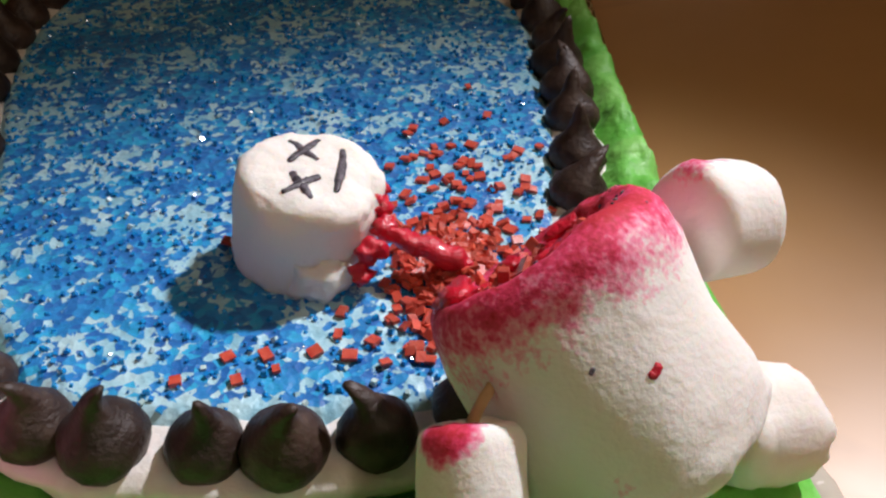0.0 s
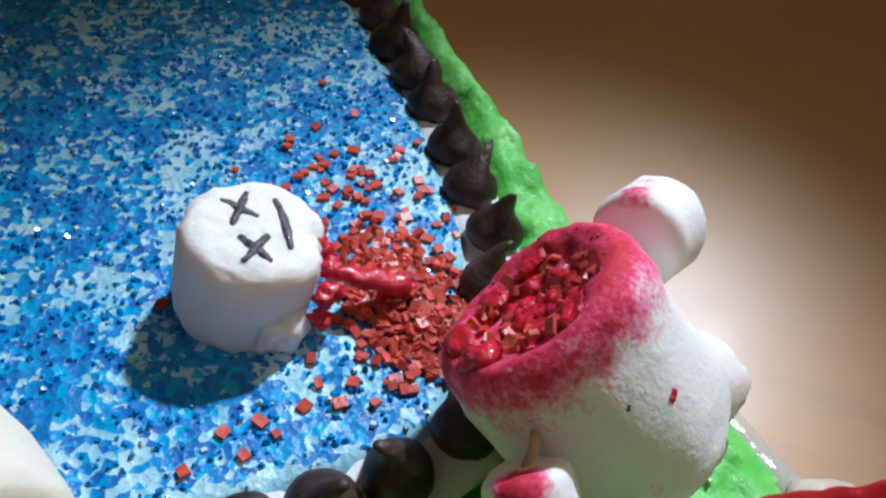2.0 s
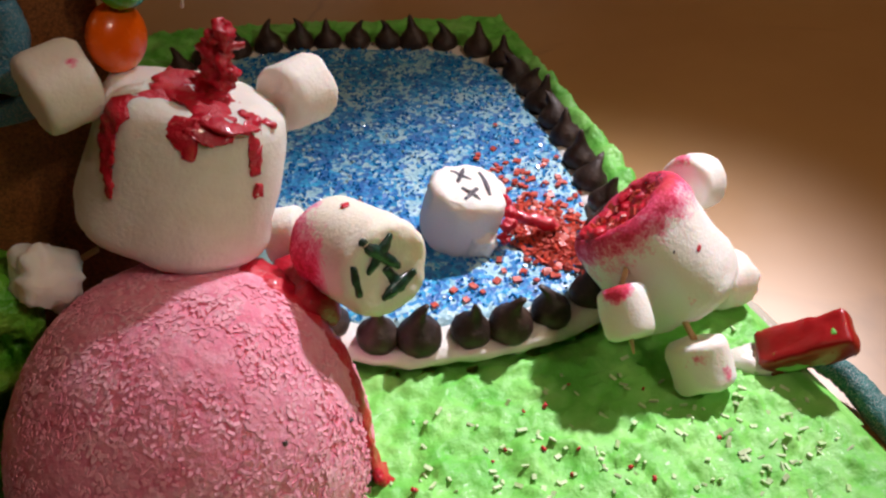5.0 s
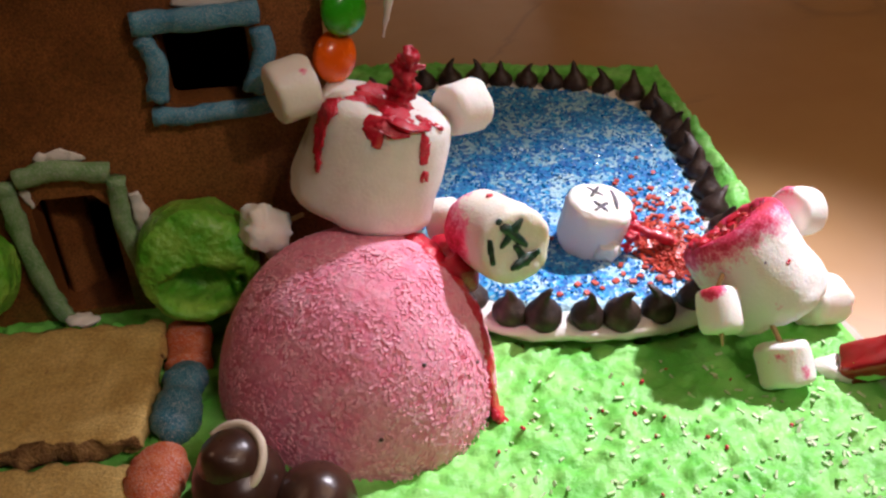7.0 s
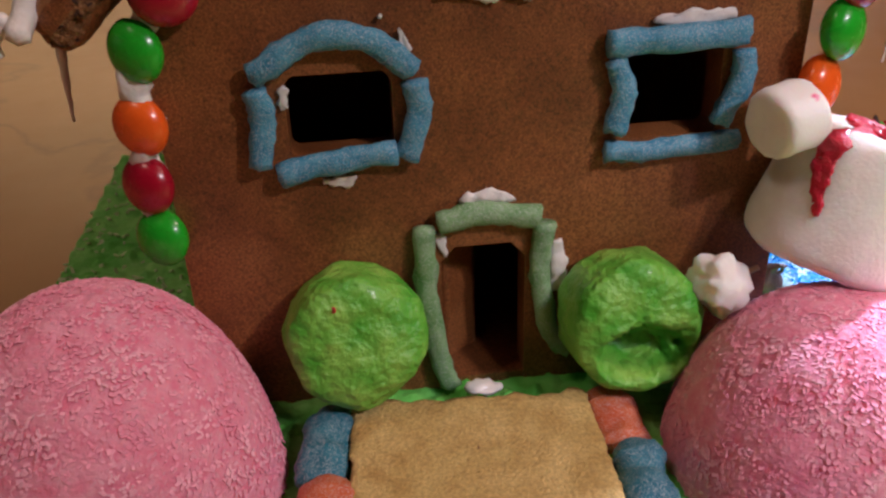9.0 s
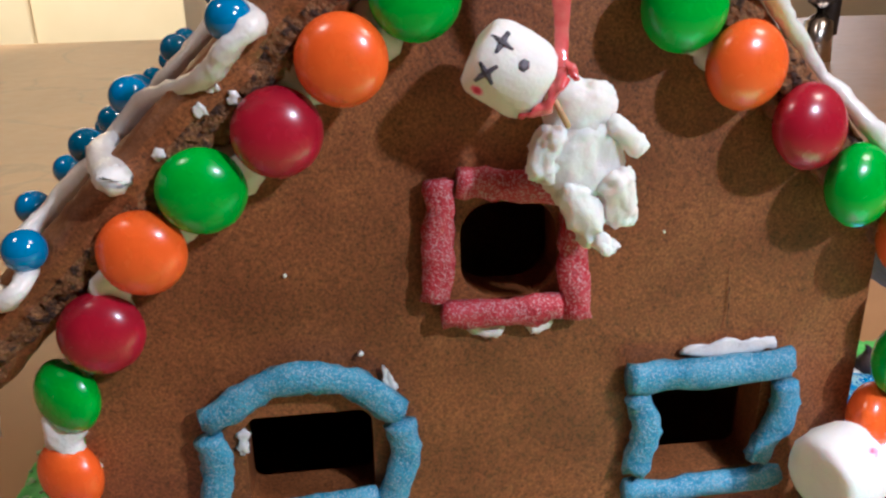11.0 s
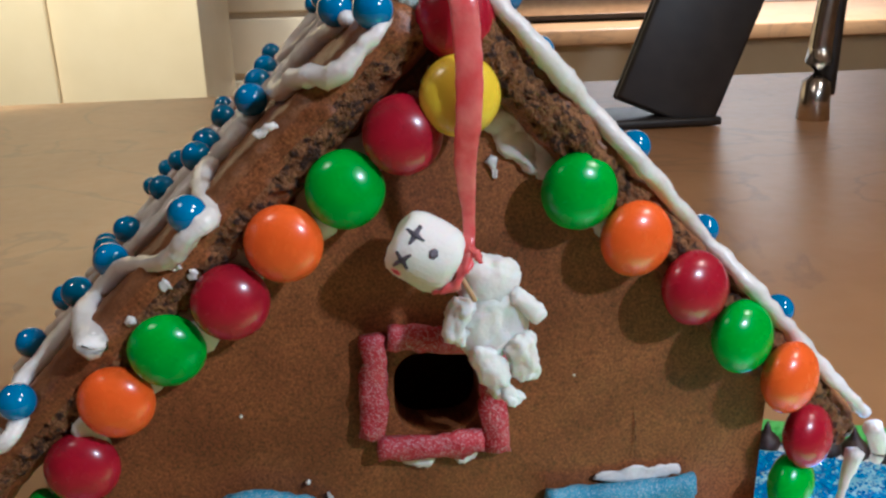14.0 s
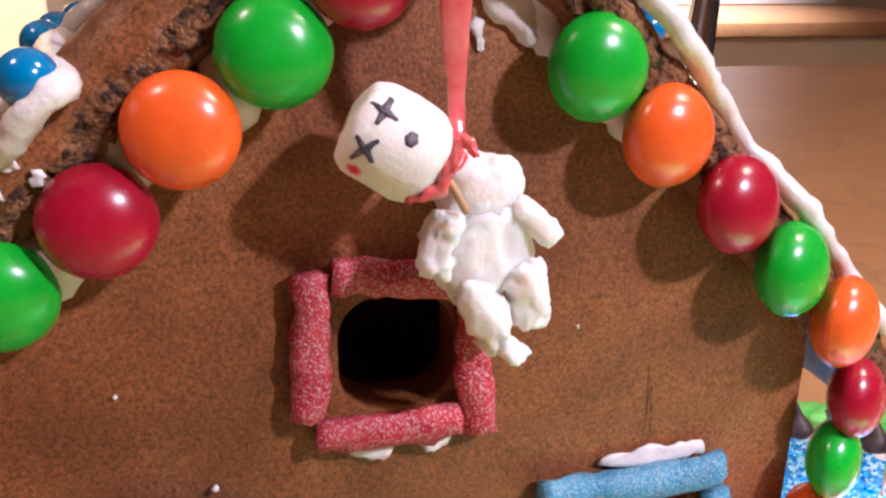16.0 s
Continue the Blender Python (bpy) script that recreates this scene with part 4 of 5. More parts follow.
hh = part("head", wobble(rounded(0.0064, 0.0125, 0.42, seg=32), 0.0004, 0.004, 2), HEADSTAIN, hang, "small marshmallow head with inked eyes", hm)
def torn(rx, ry, rz, m, name, label, seed, rough=0.0009):
    """A torn, fluffy lump of marshmallow."""
    bm = moved(lathe([(abs(math.cos(a)) ** 0.72 if 0 < k < 26 else 0.0, math.copysign(abs(math.sin(a)) ** 0.72, math.sin(a))) for k, a in enumerate([math.pi * (k / 26 - 0.5) for k in range(27)])], 36), Matrix.Diagonal((rx, ry, rz, 1)))
    wobble(bm, rough * 1.3, 0.0048, seed, 2)
    wobble(bm, rough * 0.75, 0.0016, seed + 2, 3)
    return part(name, bm, MARSH, hang, label, m)


torn(0.0058, 0.0040, 0.0048, pose(-0.1518, 0.0985, 0.1455, 0, 12, 0), "chest", "torn marshmallow chest", 5, 0.0008)
torn(0.0066, 0.0048, 0.0068, pose(-0.1520, 0.0975, 0.1372, 0, -12, 0), "body", "torn lumpy marshmallow body", 2, 0.0010)
torn(0.0023, 0.0026, 0.0048, pose(-0.1580, 0.0952, 0.1388, 0, 8, 0), "arm", "", 6, 0.0011)
part("arm", wobble(wobble(rounded(0.0020, 0.0075, 0.55, seg=20), 0.0005, 0.003, 3), 0.0003, 0.0012, 4), MARSH, hang, m=stand((-0.1480, 0.0960, 0.1440), (-0.1424, 0.0940, 0.1393)))
torn(0.0029, 0.0026, 0.0060, pose(-0.1520, 0.0938, 0.1295, 0, -24, 0), "leg", "", 9, 0.0009)
torn(0.0022, 0.0018, 0.0013, pose(-0.1482, 0.0925, 0.1243, 0, 30, 0), "foot", "torn marshmallow tip", 12, 0.0007)
torn(0.0029, 0.0027, 0.0050, pose(-0.1458, 0.0945, 0.1318, 0, -8, 0), "leg", "", 7, 0.0011)
part("toothpick", tube([(-0.1576, 0.0940, 0.1489), (-0.1551, 0.0928, 0.1441)], 0.0005, 8, 2), WOOD, hang, "wooden toothpick at the neck")
part("red_collar", tube([(-0.1557, 0.0945, 0.1525), (-0.1570, 0.0932, 0.1500), (-0.1592, 0.0930, 0.1472), (-0.1622, 0.0938, 0.1458)], [0.0008, 0.0012, 0.0015, 0.0008], 12, 6, 0.6, amount=0.0009, size=0.0018), STRAP, hang, "torn red candy at the neck")
part("red_shred", tube([(-0.1553, 0.0945, 0.1535), (-0.1542, 0.0938, 0.1520), (-0.1535, 0.0935, 0.1512)], [0.0009, 0.0009, 0.0003], 10, 5, 0.6, amount=0.0008, size=0.0015), STRAP, hang, "torn red candy shred")


TREES = {}


def mark(ob, eye, targets, material_, radius, flat=0.5, name="ink_mark", label=""):
    """A stroke laid on a part, where lines from eye through the targets meet it."""
    if ob not in TREES:
        TREES[ob] = BVHTree.FromPolygons([v.co[:] for v in ob.data.vertices], [p.vertices[:] for p in ob.data.polygons])
    m = WORLD[ob]
    back = m.inverted()
    pts, up = [], None
    for t in targets:
        o = back @ Vector(eye)
        hit = TREES[ob].ray_cast(o, (back @ Vector(t) - o).normalized())
        if hit[0] is not None:
            pts.append(m @ (hit[0] + hit[1] * radius * 0.1))
            up = m.to_3x3() @ hit[1]
    if len(pts) > 1:
        rr = [radius * 0.6] + [radius] * (len(pts) - 2) + [radius * 0.6] if len(pts) > 2 else radius
        part(name, tube(pts, rr, 8, 4, flat, up, amount=radius * 0.3, size=radius * 1.5, seed=pts[0].x * 999), material_, ob, label)


def cross(ob, eye, centre, size, material_, radius, turn=0.0):
    e, c = Vector(eye), Vector(centre)
    d = (c - e).normalized()
    right = d.cross(Vector((0, 0, 1))).normalized()
    upward = right.cross(d)
    for a in (45, 135):
        w = math.cos(radians(a + turn)) * right + math.sin(radians(a + turn)) * upward
        mark(ob, eye, [c - w * size, c - w * size * 0.3, c + w * size * 0.4, c + w * size], material_, radius)


HEYE = (-0.172, -0.03, 0.19)
cross(hh, HEYE, (-0.1655, 0.093, 0.1572), 0.0018, INK, 0.00048, 10)
cross(hh, HEYE, (-0.1680, 0.093, 0.1527), 0.0018, INK, 0.00045, -15)
mark(hh, HEYE, [(-0.1629, 0.092, 0.1541), (-0.1621, 0.092, 0.1536)], INK, 0.0009, 0.3)


# ---------- chocolate chips round the pond ----------
def chip(curl, seed):
    prof = [(0.0, 0.0), (0.0040, 0.0), (0.0053, 0.0008), (0.0058, 0.0024), (0.0055, 0.0042), (0.0044, 0.0060), (0.0029, 0.0075), (0.0019, 0.0092), (0.0013, 0.0112), (0.0008, 0.0132), (0.0, 0.0142)]
    bm = lathe(prof, 22)
    wobble(bm, 0.0004, 0.004, seed)
    for v in bm.verts:
        t = max(0.0, (v.co.z - 0.006) / 0.005)
        v.co.x += curl * t * t * 0.0022
        v.co.z -= abs(curl) * t * t * 0.0010
    if curl > 0.9:
        bm = join(bm, tube([(0.0012, 0, 0.0088), (0.0030, 0, 0.0105), (0.0042, 0.0003, 0.0095), (0.0036, 0.0003, 0.0078), (0.0024, 0, 0.0076)], [0.0009, 0.0007, 0.0006, 0.0006, 0.0006], 8, 6))
    return mesh_of(bm, CHOC, "chip")


CHIPS = [chip(c, k * 1.7) for k, c in enumerate((0.1, 0.6, 1.0, -0.5, 0.3))]
rnd = random.Random(11)
for k, (x, y) in enumerate(RIM):
    m = pose(x + rnd.uniform(-0.0007, 0.0007), y + rnd.uniform(-0.0007, 0.0007), -0.0022, rnd.uniform(-11, 11), rnd.uniform(-9, 9), rnd.uniform(0, 360)) @ Matrix.Scale(rnd.uniform(0.92, 1.06), 4)
    solo("chocolate_chip", CHIPS[(k * 3 + k // 4) % 5], None, "dark chocolate chip with a pointed tip in the icing border", "chocolate chip", m, "chocolate chips round the pond")


def slivers(items):
    """Small plates or shreds as one mesh: (pose, length, width, thickness)."""
    verts, faces, n = [], [], 0
    for m, a, b, c in items:
        for dx, dy, dz in ((-1, -1, -1), (1, -0.8, -1), (0.9, 1, -1), (-1, 0.9, -1), (-0.9, -1, 1), (1, -0.9, 1), (1, 1, 1), (-1, 0.9, 1)):
            verts.append((m @ Vector((dx * a / 2, dy * b / 2, dz * c / 2)))[:])
        faces += [[n + i for i in q] for q in ((3, 2, 1, 0), (4, 5, 6, 7), (0, 1, 5, 4), (1, 2, 6, 5), (2, 3, 7, 6), (3, 0, 4, 7))]
        n += 8
    me = bpy.data.meshes.new("slivers")
    me.from_pydata(verts, [], faces)
    return me


# loose sugar grains on the pond
rnd = random.Random(21)
grains = {True: [], False: []}
while len(grains[True]) + len(grains[False]) < 3000:
    x, y = rnd.uniform(-0.075, 0.052), rnd.uniform(0.075, 0.258)
    if not inside(x, y, LOOP) or edge_distance(x, y, LOOP) < 0.006:
        continue
    deep = rnd.random() < 0.90
    s = rnd.uniform(0.0004, 0.0009)
    m = pose(x, y, pond_z(x, y) + s * 0.3, rnd.uniform(0, 90), rnd.uniform(0, 90), rnd.uniform(0, 360))
    grains[deep].append((m, s, s * rnd.uniform(0.7, 1.2), s * rnd.uniform(0.6, 1.0)))
for deep, mat, label in ((True, BLUEGRAIN, "loose sparkling blue sugar grains on the pond"), (False, PALEGRAIN, "loose pale sugar grains on the pond")):
    me = slivers(grains[deep])
    me.materials.append(mat)
    solo("sugar_grains", me, None, label, "sugar", kind="stuff")

# red sugar flakes: a heap beside the stick, and stray ones
FLAKES = []
for k in range(4):
    me = slivers([(Matrix(), 0.0022 - 0.0002 * k, 0.0016 + 0.0001 * k, 0.0007)])
    me.materials.append(FLAKE)
    FLAKES.append(me)
heap = []
rnd = random.Random(31)
while len(heap) < 560:
    t = rnd.random()
    x, y = 0.0165 + rnd.gauss(0, 0.0050) + 0.004 * (t - 0.5), 0.1065 + rnd.gauss(0, 0.0085)
    if math.hypot(x + 0.006, y - 0.117) < 0.0125 or x > 0.029:
        continue
    d = math.hypot((x - 0.0175) / 0.007, (y - 0.105) / 0.011)
    z = 0.0006 + max(0.0, 0.0034 * (1 - d)) * rnd.random()
    heap.append((pose(x, y, z, rnd.gauss(0, 22), rnd.gauss(0, 22), rnd.uniform(0, 360)), rnd.uniform(0.0016, 0.0024), rnd.uniform(0.0012, 0.0018), 0.0007))
me = slivers(heap)
me.materials.append(FLAKE)
solo("red_flake_heap", me, None, "heap of dark red square sugar flakes on the pond", "sugar flakes", kind="stuff")
stray = [(0.028, 0.171), (0.030, 0.158), (-0.019, 0.094), (-0.026, 0.090), (-0.0135, 0.0935), (-0.012, 0.0905), (-0.0175, 0.0890), (-0.0065, 0.0935), (-0.003, 0.0965), (-0.0015, 0.0915), (0.002, 0.0945), (0.005, 0.0985), (0.007, 0.0925), (0.0035, 0.0895), (0.010, 0.0895), (-0.0205, 0.1215)]
while len(stray) < 85:
    x, y = 0.021 + rnd.gauss(0, 0.0075), 0.128 + rnd.gauss(0, 0.0145)
    if inside(x, y, LOOP) and edge_distance(x, y, LOOP) > 0.004 and math.hypot(x + 0.006, y - 0.117) > 0.0135:
        stray.append((x, y))
for k, (x, y) in enumerate(stray):
    m = pose(x, y, pond_z(x, y) + 0.0005, rnd.gauss(0, 8), rnd.gauss(0, 8), rnd.uniform(0, 360)) @ Matrix.Scale(rnd.uniform(0.7, 1.15), 4)
    solo("red_flake", FLAKES[k % 4], None, "stray dark red square sugar flake on blue sugar", "sugar flake", m, "stray red sugar flakes")

# ---------- marshmallow head in the pond ----------
head = thing("inked_marshmallow", (-0.007, 0.1175, 0.0), "white marshmallow head with inked eyes lying in the sugar pond", "marshmallow")
HEADMAT = stained("pond marshmallow head", [((0.0118, -0.0035, 0.0105), 0.0030, 0.0018), ((0.0095, -0.0085, 0.0060), 0.0028, 0.0018), ((0.0125, 0.002, 0.010), 0.0022, 0.0016)])
bm = rounded(0.0118, 0.0195, 0.30, 1.0, 0.99, 52, 34)
wobble(bm, 0.0006, 0.0050, 3)
wobble(bm, 0.0003, 0.0020, 5)
for v in bm.verts:
    if v.co.x > 0.004 and v.co.y < -0.003:
        v.co.z *= 1 - 0.10 * step(0.004, 0.010, v.co.x)
        k = step(0.004, 0.011, v.co.x) * step(-0.003, -0.009, v.co.y)
        v.co.x -= 0.0016 * k + 0.0014 * k * noise.noise(v.co * 500)
        v.co.y += 0.0014 * k * noise.noise(v.co * 430)
ph = part("mallow", bm, HEADMAT, head, m=pose(-0.0085, 0.1182, -0.0018, 6.6, 10, 12))
part("torn_flap", wobble(wobble(ball(0.0046, 0.95, 16, 22), 0.0016, 0.003, 4), 0.0004, 0.0015, 6), MARSH, head, "torn white marshmallow flap", Matrix.Translation((-0.0055, 0.1078, 0.0032)))
PEYE = (-0.02, 0.02, 0.125)
cross(ph, PEYE, (-0.0062, 0.1213, 0.0172), 0.0031, INK, 0.00075, 8)
cross(ph, PEYE, (-0.0066, 0.1131, 0.0158), 0.0030, INK, 0.00075, -8)
mark(ph, PEYE, [(0.0000, 0.1225, 0.016), (-0.0002, 0.1185, 0.016), (-0.0008, 0.1150, 0.0155), (-0.0014, 0.1118, 0.015)], INK, 0.0007)
part("red_stick", tube([(0.0035, 0.1115, 0.0078), (0.0075, 0.1100, 0.0072), (0.012, 0.1085, 0.0058), (0.0165, 0.1070, 0.0042), (0.0185, 0.1062, 0.0036)], [0.0007, 0.0015, 0.0020, 0.0019, 0.0008], 12, 6, amount=0.0009, size=0.0025), GEL, head, "toothpick caked in red icing")
for k, (x, y, z, r) in enumerate(((0.0050, 0.1150, 0.0105, 0.0019), (0.0058, 0.1118, 0.0085, 0.0017), (0.0030, 0.1072, 0.0070, 0.0020), (0.0010, 0.1058, 0.0042, 0.0017), (0.0052, 0.1180, 0.0115, 0.0016))):
    part("red_icing", wobble(ball(r, 0.9, 10, 14), r * 0.7, r * 0.9, k), GEL, head, "ragged red icing", Matrix.Translation((x, y, z)))


def mini(parent, base, tip, r, material_, seed, label="", name="mini_marshmallow", power=0.32):
    length = (Vector(tip) - Vector(base)).length
    return part(name, wobble(wobble(rounded(r, length, power, seg=30, rings=22), 0.0006, 0.007, seed, 2), 0.00025, 0.0018, seed + 4), material_, parent, label, stand(base, tip))


# ---------- marshmallow body by the pond ----------
body = thing("headless_marshmallow_figure", (0.032, 0.062, -0.006), "white marshmallow figure without head, stained red at the neck", "marshmallow figure")
AX1 = Vector((0.0208, 0.0822, 0.0265))
AX0 = Vector((0.0352, 0.0636, 0.0032))
bm_m = stand(AX0, AX1)
BODYMAT = stained("marshmallow body", [("z", 0.0175, 0.0322)] + local(bm_m, [((0.0121, 0.0685, 0.0239), 0.003, 0.003), ((0.0312, 0.0700, 0.0356), 0.002, 0.003), ((0.0254, 0.0524, 0.0152), 0.0006, 0.0026), ((0.0300, 0.0510, 0.0120), 0.0006, 0.0022)]))
bm = rounded(0.0169, 0.0330, 0.34, 0.98, 0.98, 64, 40, dent=0.0046)
wobble(bm, 0.0012, 0.014, 7, 2)
wobble(bm, 0.00035, 0.0028, 2)
for v in bm.verts:
    if v.co.z > 0.024 and math.hypot(v.co.x, v.co.y) < 0.012:
        v.co.z += 0.0011 * noise.noise(v.co * 420)
NOTCH, INWARD = Vector((0.0160, 0.0665, 0.0185)), (AX0 - Vector((0.0160, 0.0665, 0.0185))).normalized() + Vector((0.5, 0.5, 0.0))
for v in bm.verts:
    near = 1 - step(0.0010, 0.0048, (bm_m @ v.co - NOTCH).length)
    v.co += bm_m.to_3x3().inverted() @ INWARD * 0.0026 * near
mallow = part("mallow", bm, BODYMAT, body, m=bm_m)
mark(mallow, (-0.03, 0.0, 0.12), [(0.0305, 0.0608, 0.0234), (0.0316, 0.0618, 0.0240)], GEL, 0.0006, 0.3, "red_speck", "dark red speck")
mark(mallow, (-0.03, 0.0, 0.12), [(0.0262, 0.0640, 0.0200), (0.0266, 0.0646, 0.0204)], INK, 0.0003, 0.3, "dark_speck", "dark speck")


def dyed(parent, base, tip, r, seed, label, places):
    m = stand(base, tip)
    return mini(parent, base, tip, r, stained("dyed mini marshmallow", local(m, places)), seed, label)


dyed(body, (0.0415, 0.0846, 0.0257), (0.0523, 0.0892, 0.0219), 0.0076, 1, "mini marshmallow arm dyed red on top", [((0.0425, 0.0890, 0.0335), 0.0034, 0.0028), ((0.0475, 0.0925, 0.0318), 0.0026, 0.0024)])
dyed(body, (0.0105, 0.0538, 0.0080), (0.0113, 0.0633, 0.0171), 0.0060, 2, "mini marshmallow arm with a red stain", [((0.0082, 0.0600, 0.0190), 0.0036, 0.0014)])
dyed(body, (0.0280, 0.0438, -0.0057), (0.0273, 0.0515, 0.0043), 0.0077, 3, "mini marshmallow leg with red stains", [((0.0305, 0.0388, 0.0030), 0.0022, 0.0026), ((0.0232, 0.0445, 0.0050), 0.0015, 0.0028)])
part("leg", wobble(wobble(rounded(0.0082, 0.0155, 0.42, 0.94, 1.0, 34, 26), 0.0016, 0.0075, 4, 2), 0.0003, 0.002, 8), MARSH, body, "creased mini marshmallow leg", stand((0.0443, 0.0707, 0.0014), (0.0596, 0.0745, -0.0009)))
part("toothpick", tube([(0.0112, 0.0628, 0.0165), (0.0130, 0.0642, 0.0195), (0.0165, 0.0690, 0.0195)], 0.0007, 8, 3), WOOD, body, "wooden toothpick through the arm")
part("toothpick", tube([(0.0104, 0.0540, 0.0078), (0.0095, 0.0508, 0.0062)], [0.0007, 0.0003], 8, 3), WOOD, body, "toothpick point below the arm")
part("toothpick", tube([(0.0245, 0.0590, 0.0118), (0.0268, 0.0505, 0.0048)], 0.0008, 8, 3), WOOD, body, "wooden toothpick through the leg")
rnd = random.Random(41)
crater = []
for k in range(105):
    a, r = rnd.uniform(0, 6.283), 0.0106 * math.sqrt(rnd.random())
    z = 0.0330 - 0.0046 * max(0.0, 1 - (r / 0.0136) ** 2) - 0.0004 + rnd.random() * 0.0012
    crater.append((bm_m @ pose(r * math.cos(a), r * math.sin(a), z, rnd.gauss(0, 25), rnd.gauss(0, 25), rnd.uniform(0, 360)), rnd.uniform(0.0014, 0.0023), rnd.uniform(0.0011, 0.0017), 0.0007))
me = slivers(crater)
me.materials.append(FLAKE)
part("red_flakes", me, None, body, "red sugar flakes in the hollow neck", kind="stuff")
for k in range(22):
    a, r = rnd.uniform(0, 6.283), rnd.uniform(0.001, 0.0115)
    z = 0.0330 - 0.0046 * max(0.0, 1 - (r / 0.0136) ** 2)
    part("red_icing", wobble(moved(ball(rnd.uniform(0.0016, 0.003), 0.4, 10, 14), Matrix.Diagonal((1.4, 0.8, 1, 1))), 0.0010, 0.002, k), GEL, body, "shiny red icing in the hollow neck", bm_m @ pose(r * math.cos(a), r * math.sin(a), z, 0, 0, rnd.uniform(0, 360)))

for k in range(26):
    a, r = rnd.uniform(0, 6.283), rnd.uniform(0.0095, 0.0150)
    place = bm_m @ Vector((r * math.cos(a), r * math.sin(a), 0.0357))
    mark(mallow, bm_m @ Vector((0, 0, 0.09)), [place, place + Vector((rnd.uniform(-0.0006, 0.0006), rnd.uniform(-0.0006, 0.0006), 0))], INK, rnd.uniform(0.00015, 0.0004), 0.4, "dark_speck", "dark speck")

# ---------- pink cakes with the marshmallow on top ----------
DR, DH = 0.0388, 0.0485


def pink_cake(x, y, seed, label, tall=1.0):
    z0 = -0.006
    ob = thing("pink_snow_cake", (x, y, z0), label, "cake", "pink coconut cakes")
    prof = [(0.0, 0.0), (DR * 0.96, 0.0)] + [(DR * math.cos(a) ** 0.92, DH * tall * math.sin(a)) for a in [math.pi / 2 * k / 24 for k in range(1, 24)]] + [(0.0, DH * tall)]
    part("cake_dome", wobble(lathe(prof, 64), 0.0007, 0.006, seed), PINK, ob, m=Matrix.Translation((x, y, z0)))
    rnd = random.Random(seed)
    items = []
    for _ in range(8500):
        a, e = rnd.uniform(0, 6.283), math.asin(rnd.random() ** 0.9)
        nrm = Vector((math.cos(a) * math.cos(e), math.sin(a) * math.cos(e), math.sin(e)))
        p = Vector((x, y, z0)) + Vector((nrm.x * DR * (math.cos(e) ** -0.08 if e < 1.5 else 1), nrm.y * DR * (math.cos(e) ** -0.08 if e < 1.5 else 1), nrm.z * DH * tall))
        m = Matrix.Translation(p + nrm * 0.0001) @ along(nrm) @ pose(0, 0, 0, rnd.gauss(0, 9), rnd.gauss(0, 9), rnd.uniform(0, 360))
        items.append((m, rnd.uniform(0.0006, 0.0015), rnd.uniform(0.0004, 0.0008), 0.0002))
    me = slivers(items)
    me.materials.append(SHRED)
    part("coconut_coating", me, None, ob, "pink coconut shreds", kind="stuff")
    return ob


DX, DY = -0.0915, 0.0655
dome = pink_cake(DX, DY, 3, "pink coconut-covered domed cake with a red trail down its side")
pink_cake(-0.2570, 0.0785, 4, "pink coconut-covered domed cake beside the house", 1.24)


def on_dome(a, e, lift=0.0):
    n = Vector((math.cos(radians(a)) * math.cos(radians(e)), math.sin(radians(a)) * math.cos(radians(e)), math.sin(radians(e))))
    return Vector((DX + n.x * (DR + lift), DY + n.y * (DR + lift), -0.006 + n.z * (DH + lift)))


part("red_trail", tube([on_dome(38, 56), on_dome(20, 50), on_dome(2, 42), on_dome(-12, 30), on_dome(-20, 18), on_dome(-25, 7), on_dome(-26, -1, 0.003)], [0.0060, 0.0062, 0.0042, 0.0030, 0.0024, 0.0026, 0.0036], 14, 8, 0.4, (1, -0.3, 0.6), amount=0.0012, size=0.003), GEL, dome, "red icing trail running down the side")
for a, e in ((-60, 38), (-85, 20), (-72, 62), (-30, 25)):
    part("crumb", wobble(ball(0.0007, 0.6, 6, 8), 0.0004, 0.001, a), CHOC, dome, "dark crumb", Matrix.Translation(on_dome(a, e, 0.0003)))

bear = thing("marshmallow_bear_head", (-0.082, 0.093, 0.030), "large white marshmallow with ears and red drips on pink cake", "marshmallow figure")
B0, B1 = Vector((-0.0864, 0.0914, 0.0385)), Vector((-0.0753, 0.0949, 0.0698))
bm = rounded(0.0207, (B1 - B0).length, 0.30, 0.90, 1.02, 64, 40)
wobble(bm, 0.0010, 0.016, 3, 2)
wobble(bm, 0.00025, 0.003, 6)
big = part("mallow", bm, MARSH, bear, m=stand(B0, B1))
STAINEAR = stained("ear marshmallow", local(stand((-0.0950, 0.0935, 0.0767), (-0.1060, 0.0899, 0.0753)), [((-0.0975, 0.0880, 0.0815), 0.0014, 0.0008)]))
mini(bear, (-0.0950, 0.0935, 0.0767), (-0.1060, 0.0899, 0.0753), 0.0081, STAINEAR, 11, "mini marshmallow ear with a red spot")
mini(bear, (-0.0601, 0.0963, 0.0635), (-0.0493, 0.1028, 0.0626), 0.0073, MARSH, 12, "mini marshmallow ear")
part("arm", wobble(wobble(rounded(0.0068, 0.0125, 0.5, seg=26), 0.0024, 0.006, 8), 0.0004, 0.002, 1), MARSH, bear, "crumpled mini marshmallow arm", stand((-0.1075, 0.0905, 0.0330), (-0.1165, 0.0865, 0.0395)))
mini(bear, (-0.0655, 0.0955, 0.0290), (-0.0575, 0.0925, 0.0310), 0.0068, MARSH, 13, "mini marshmallow arm")
part("toothpick", tube([(-0.102, 0.0915, 0.0385), (-0.112, 0.0885, 0.0365)], 0.0007, 8, 2), WOOD, bear, "toothpick at the arm")
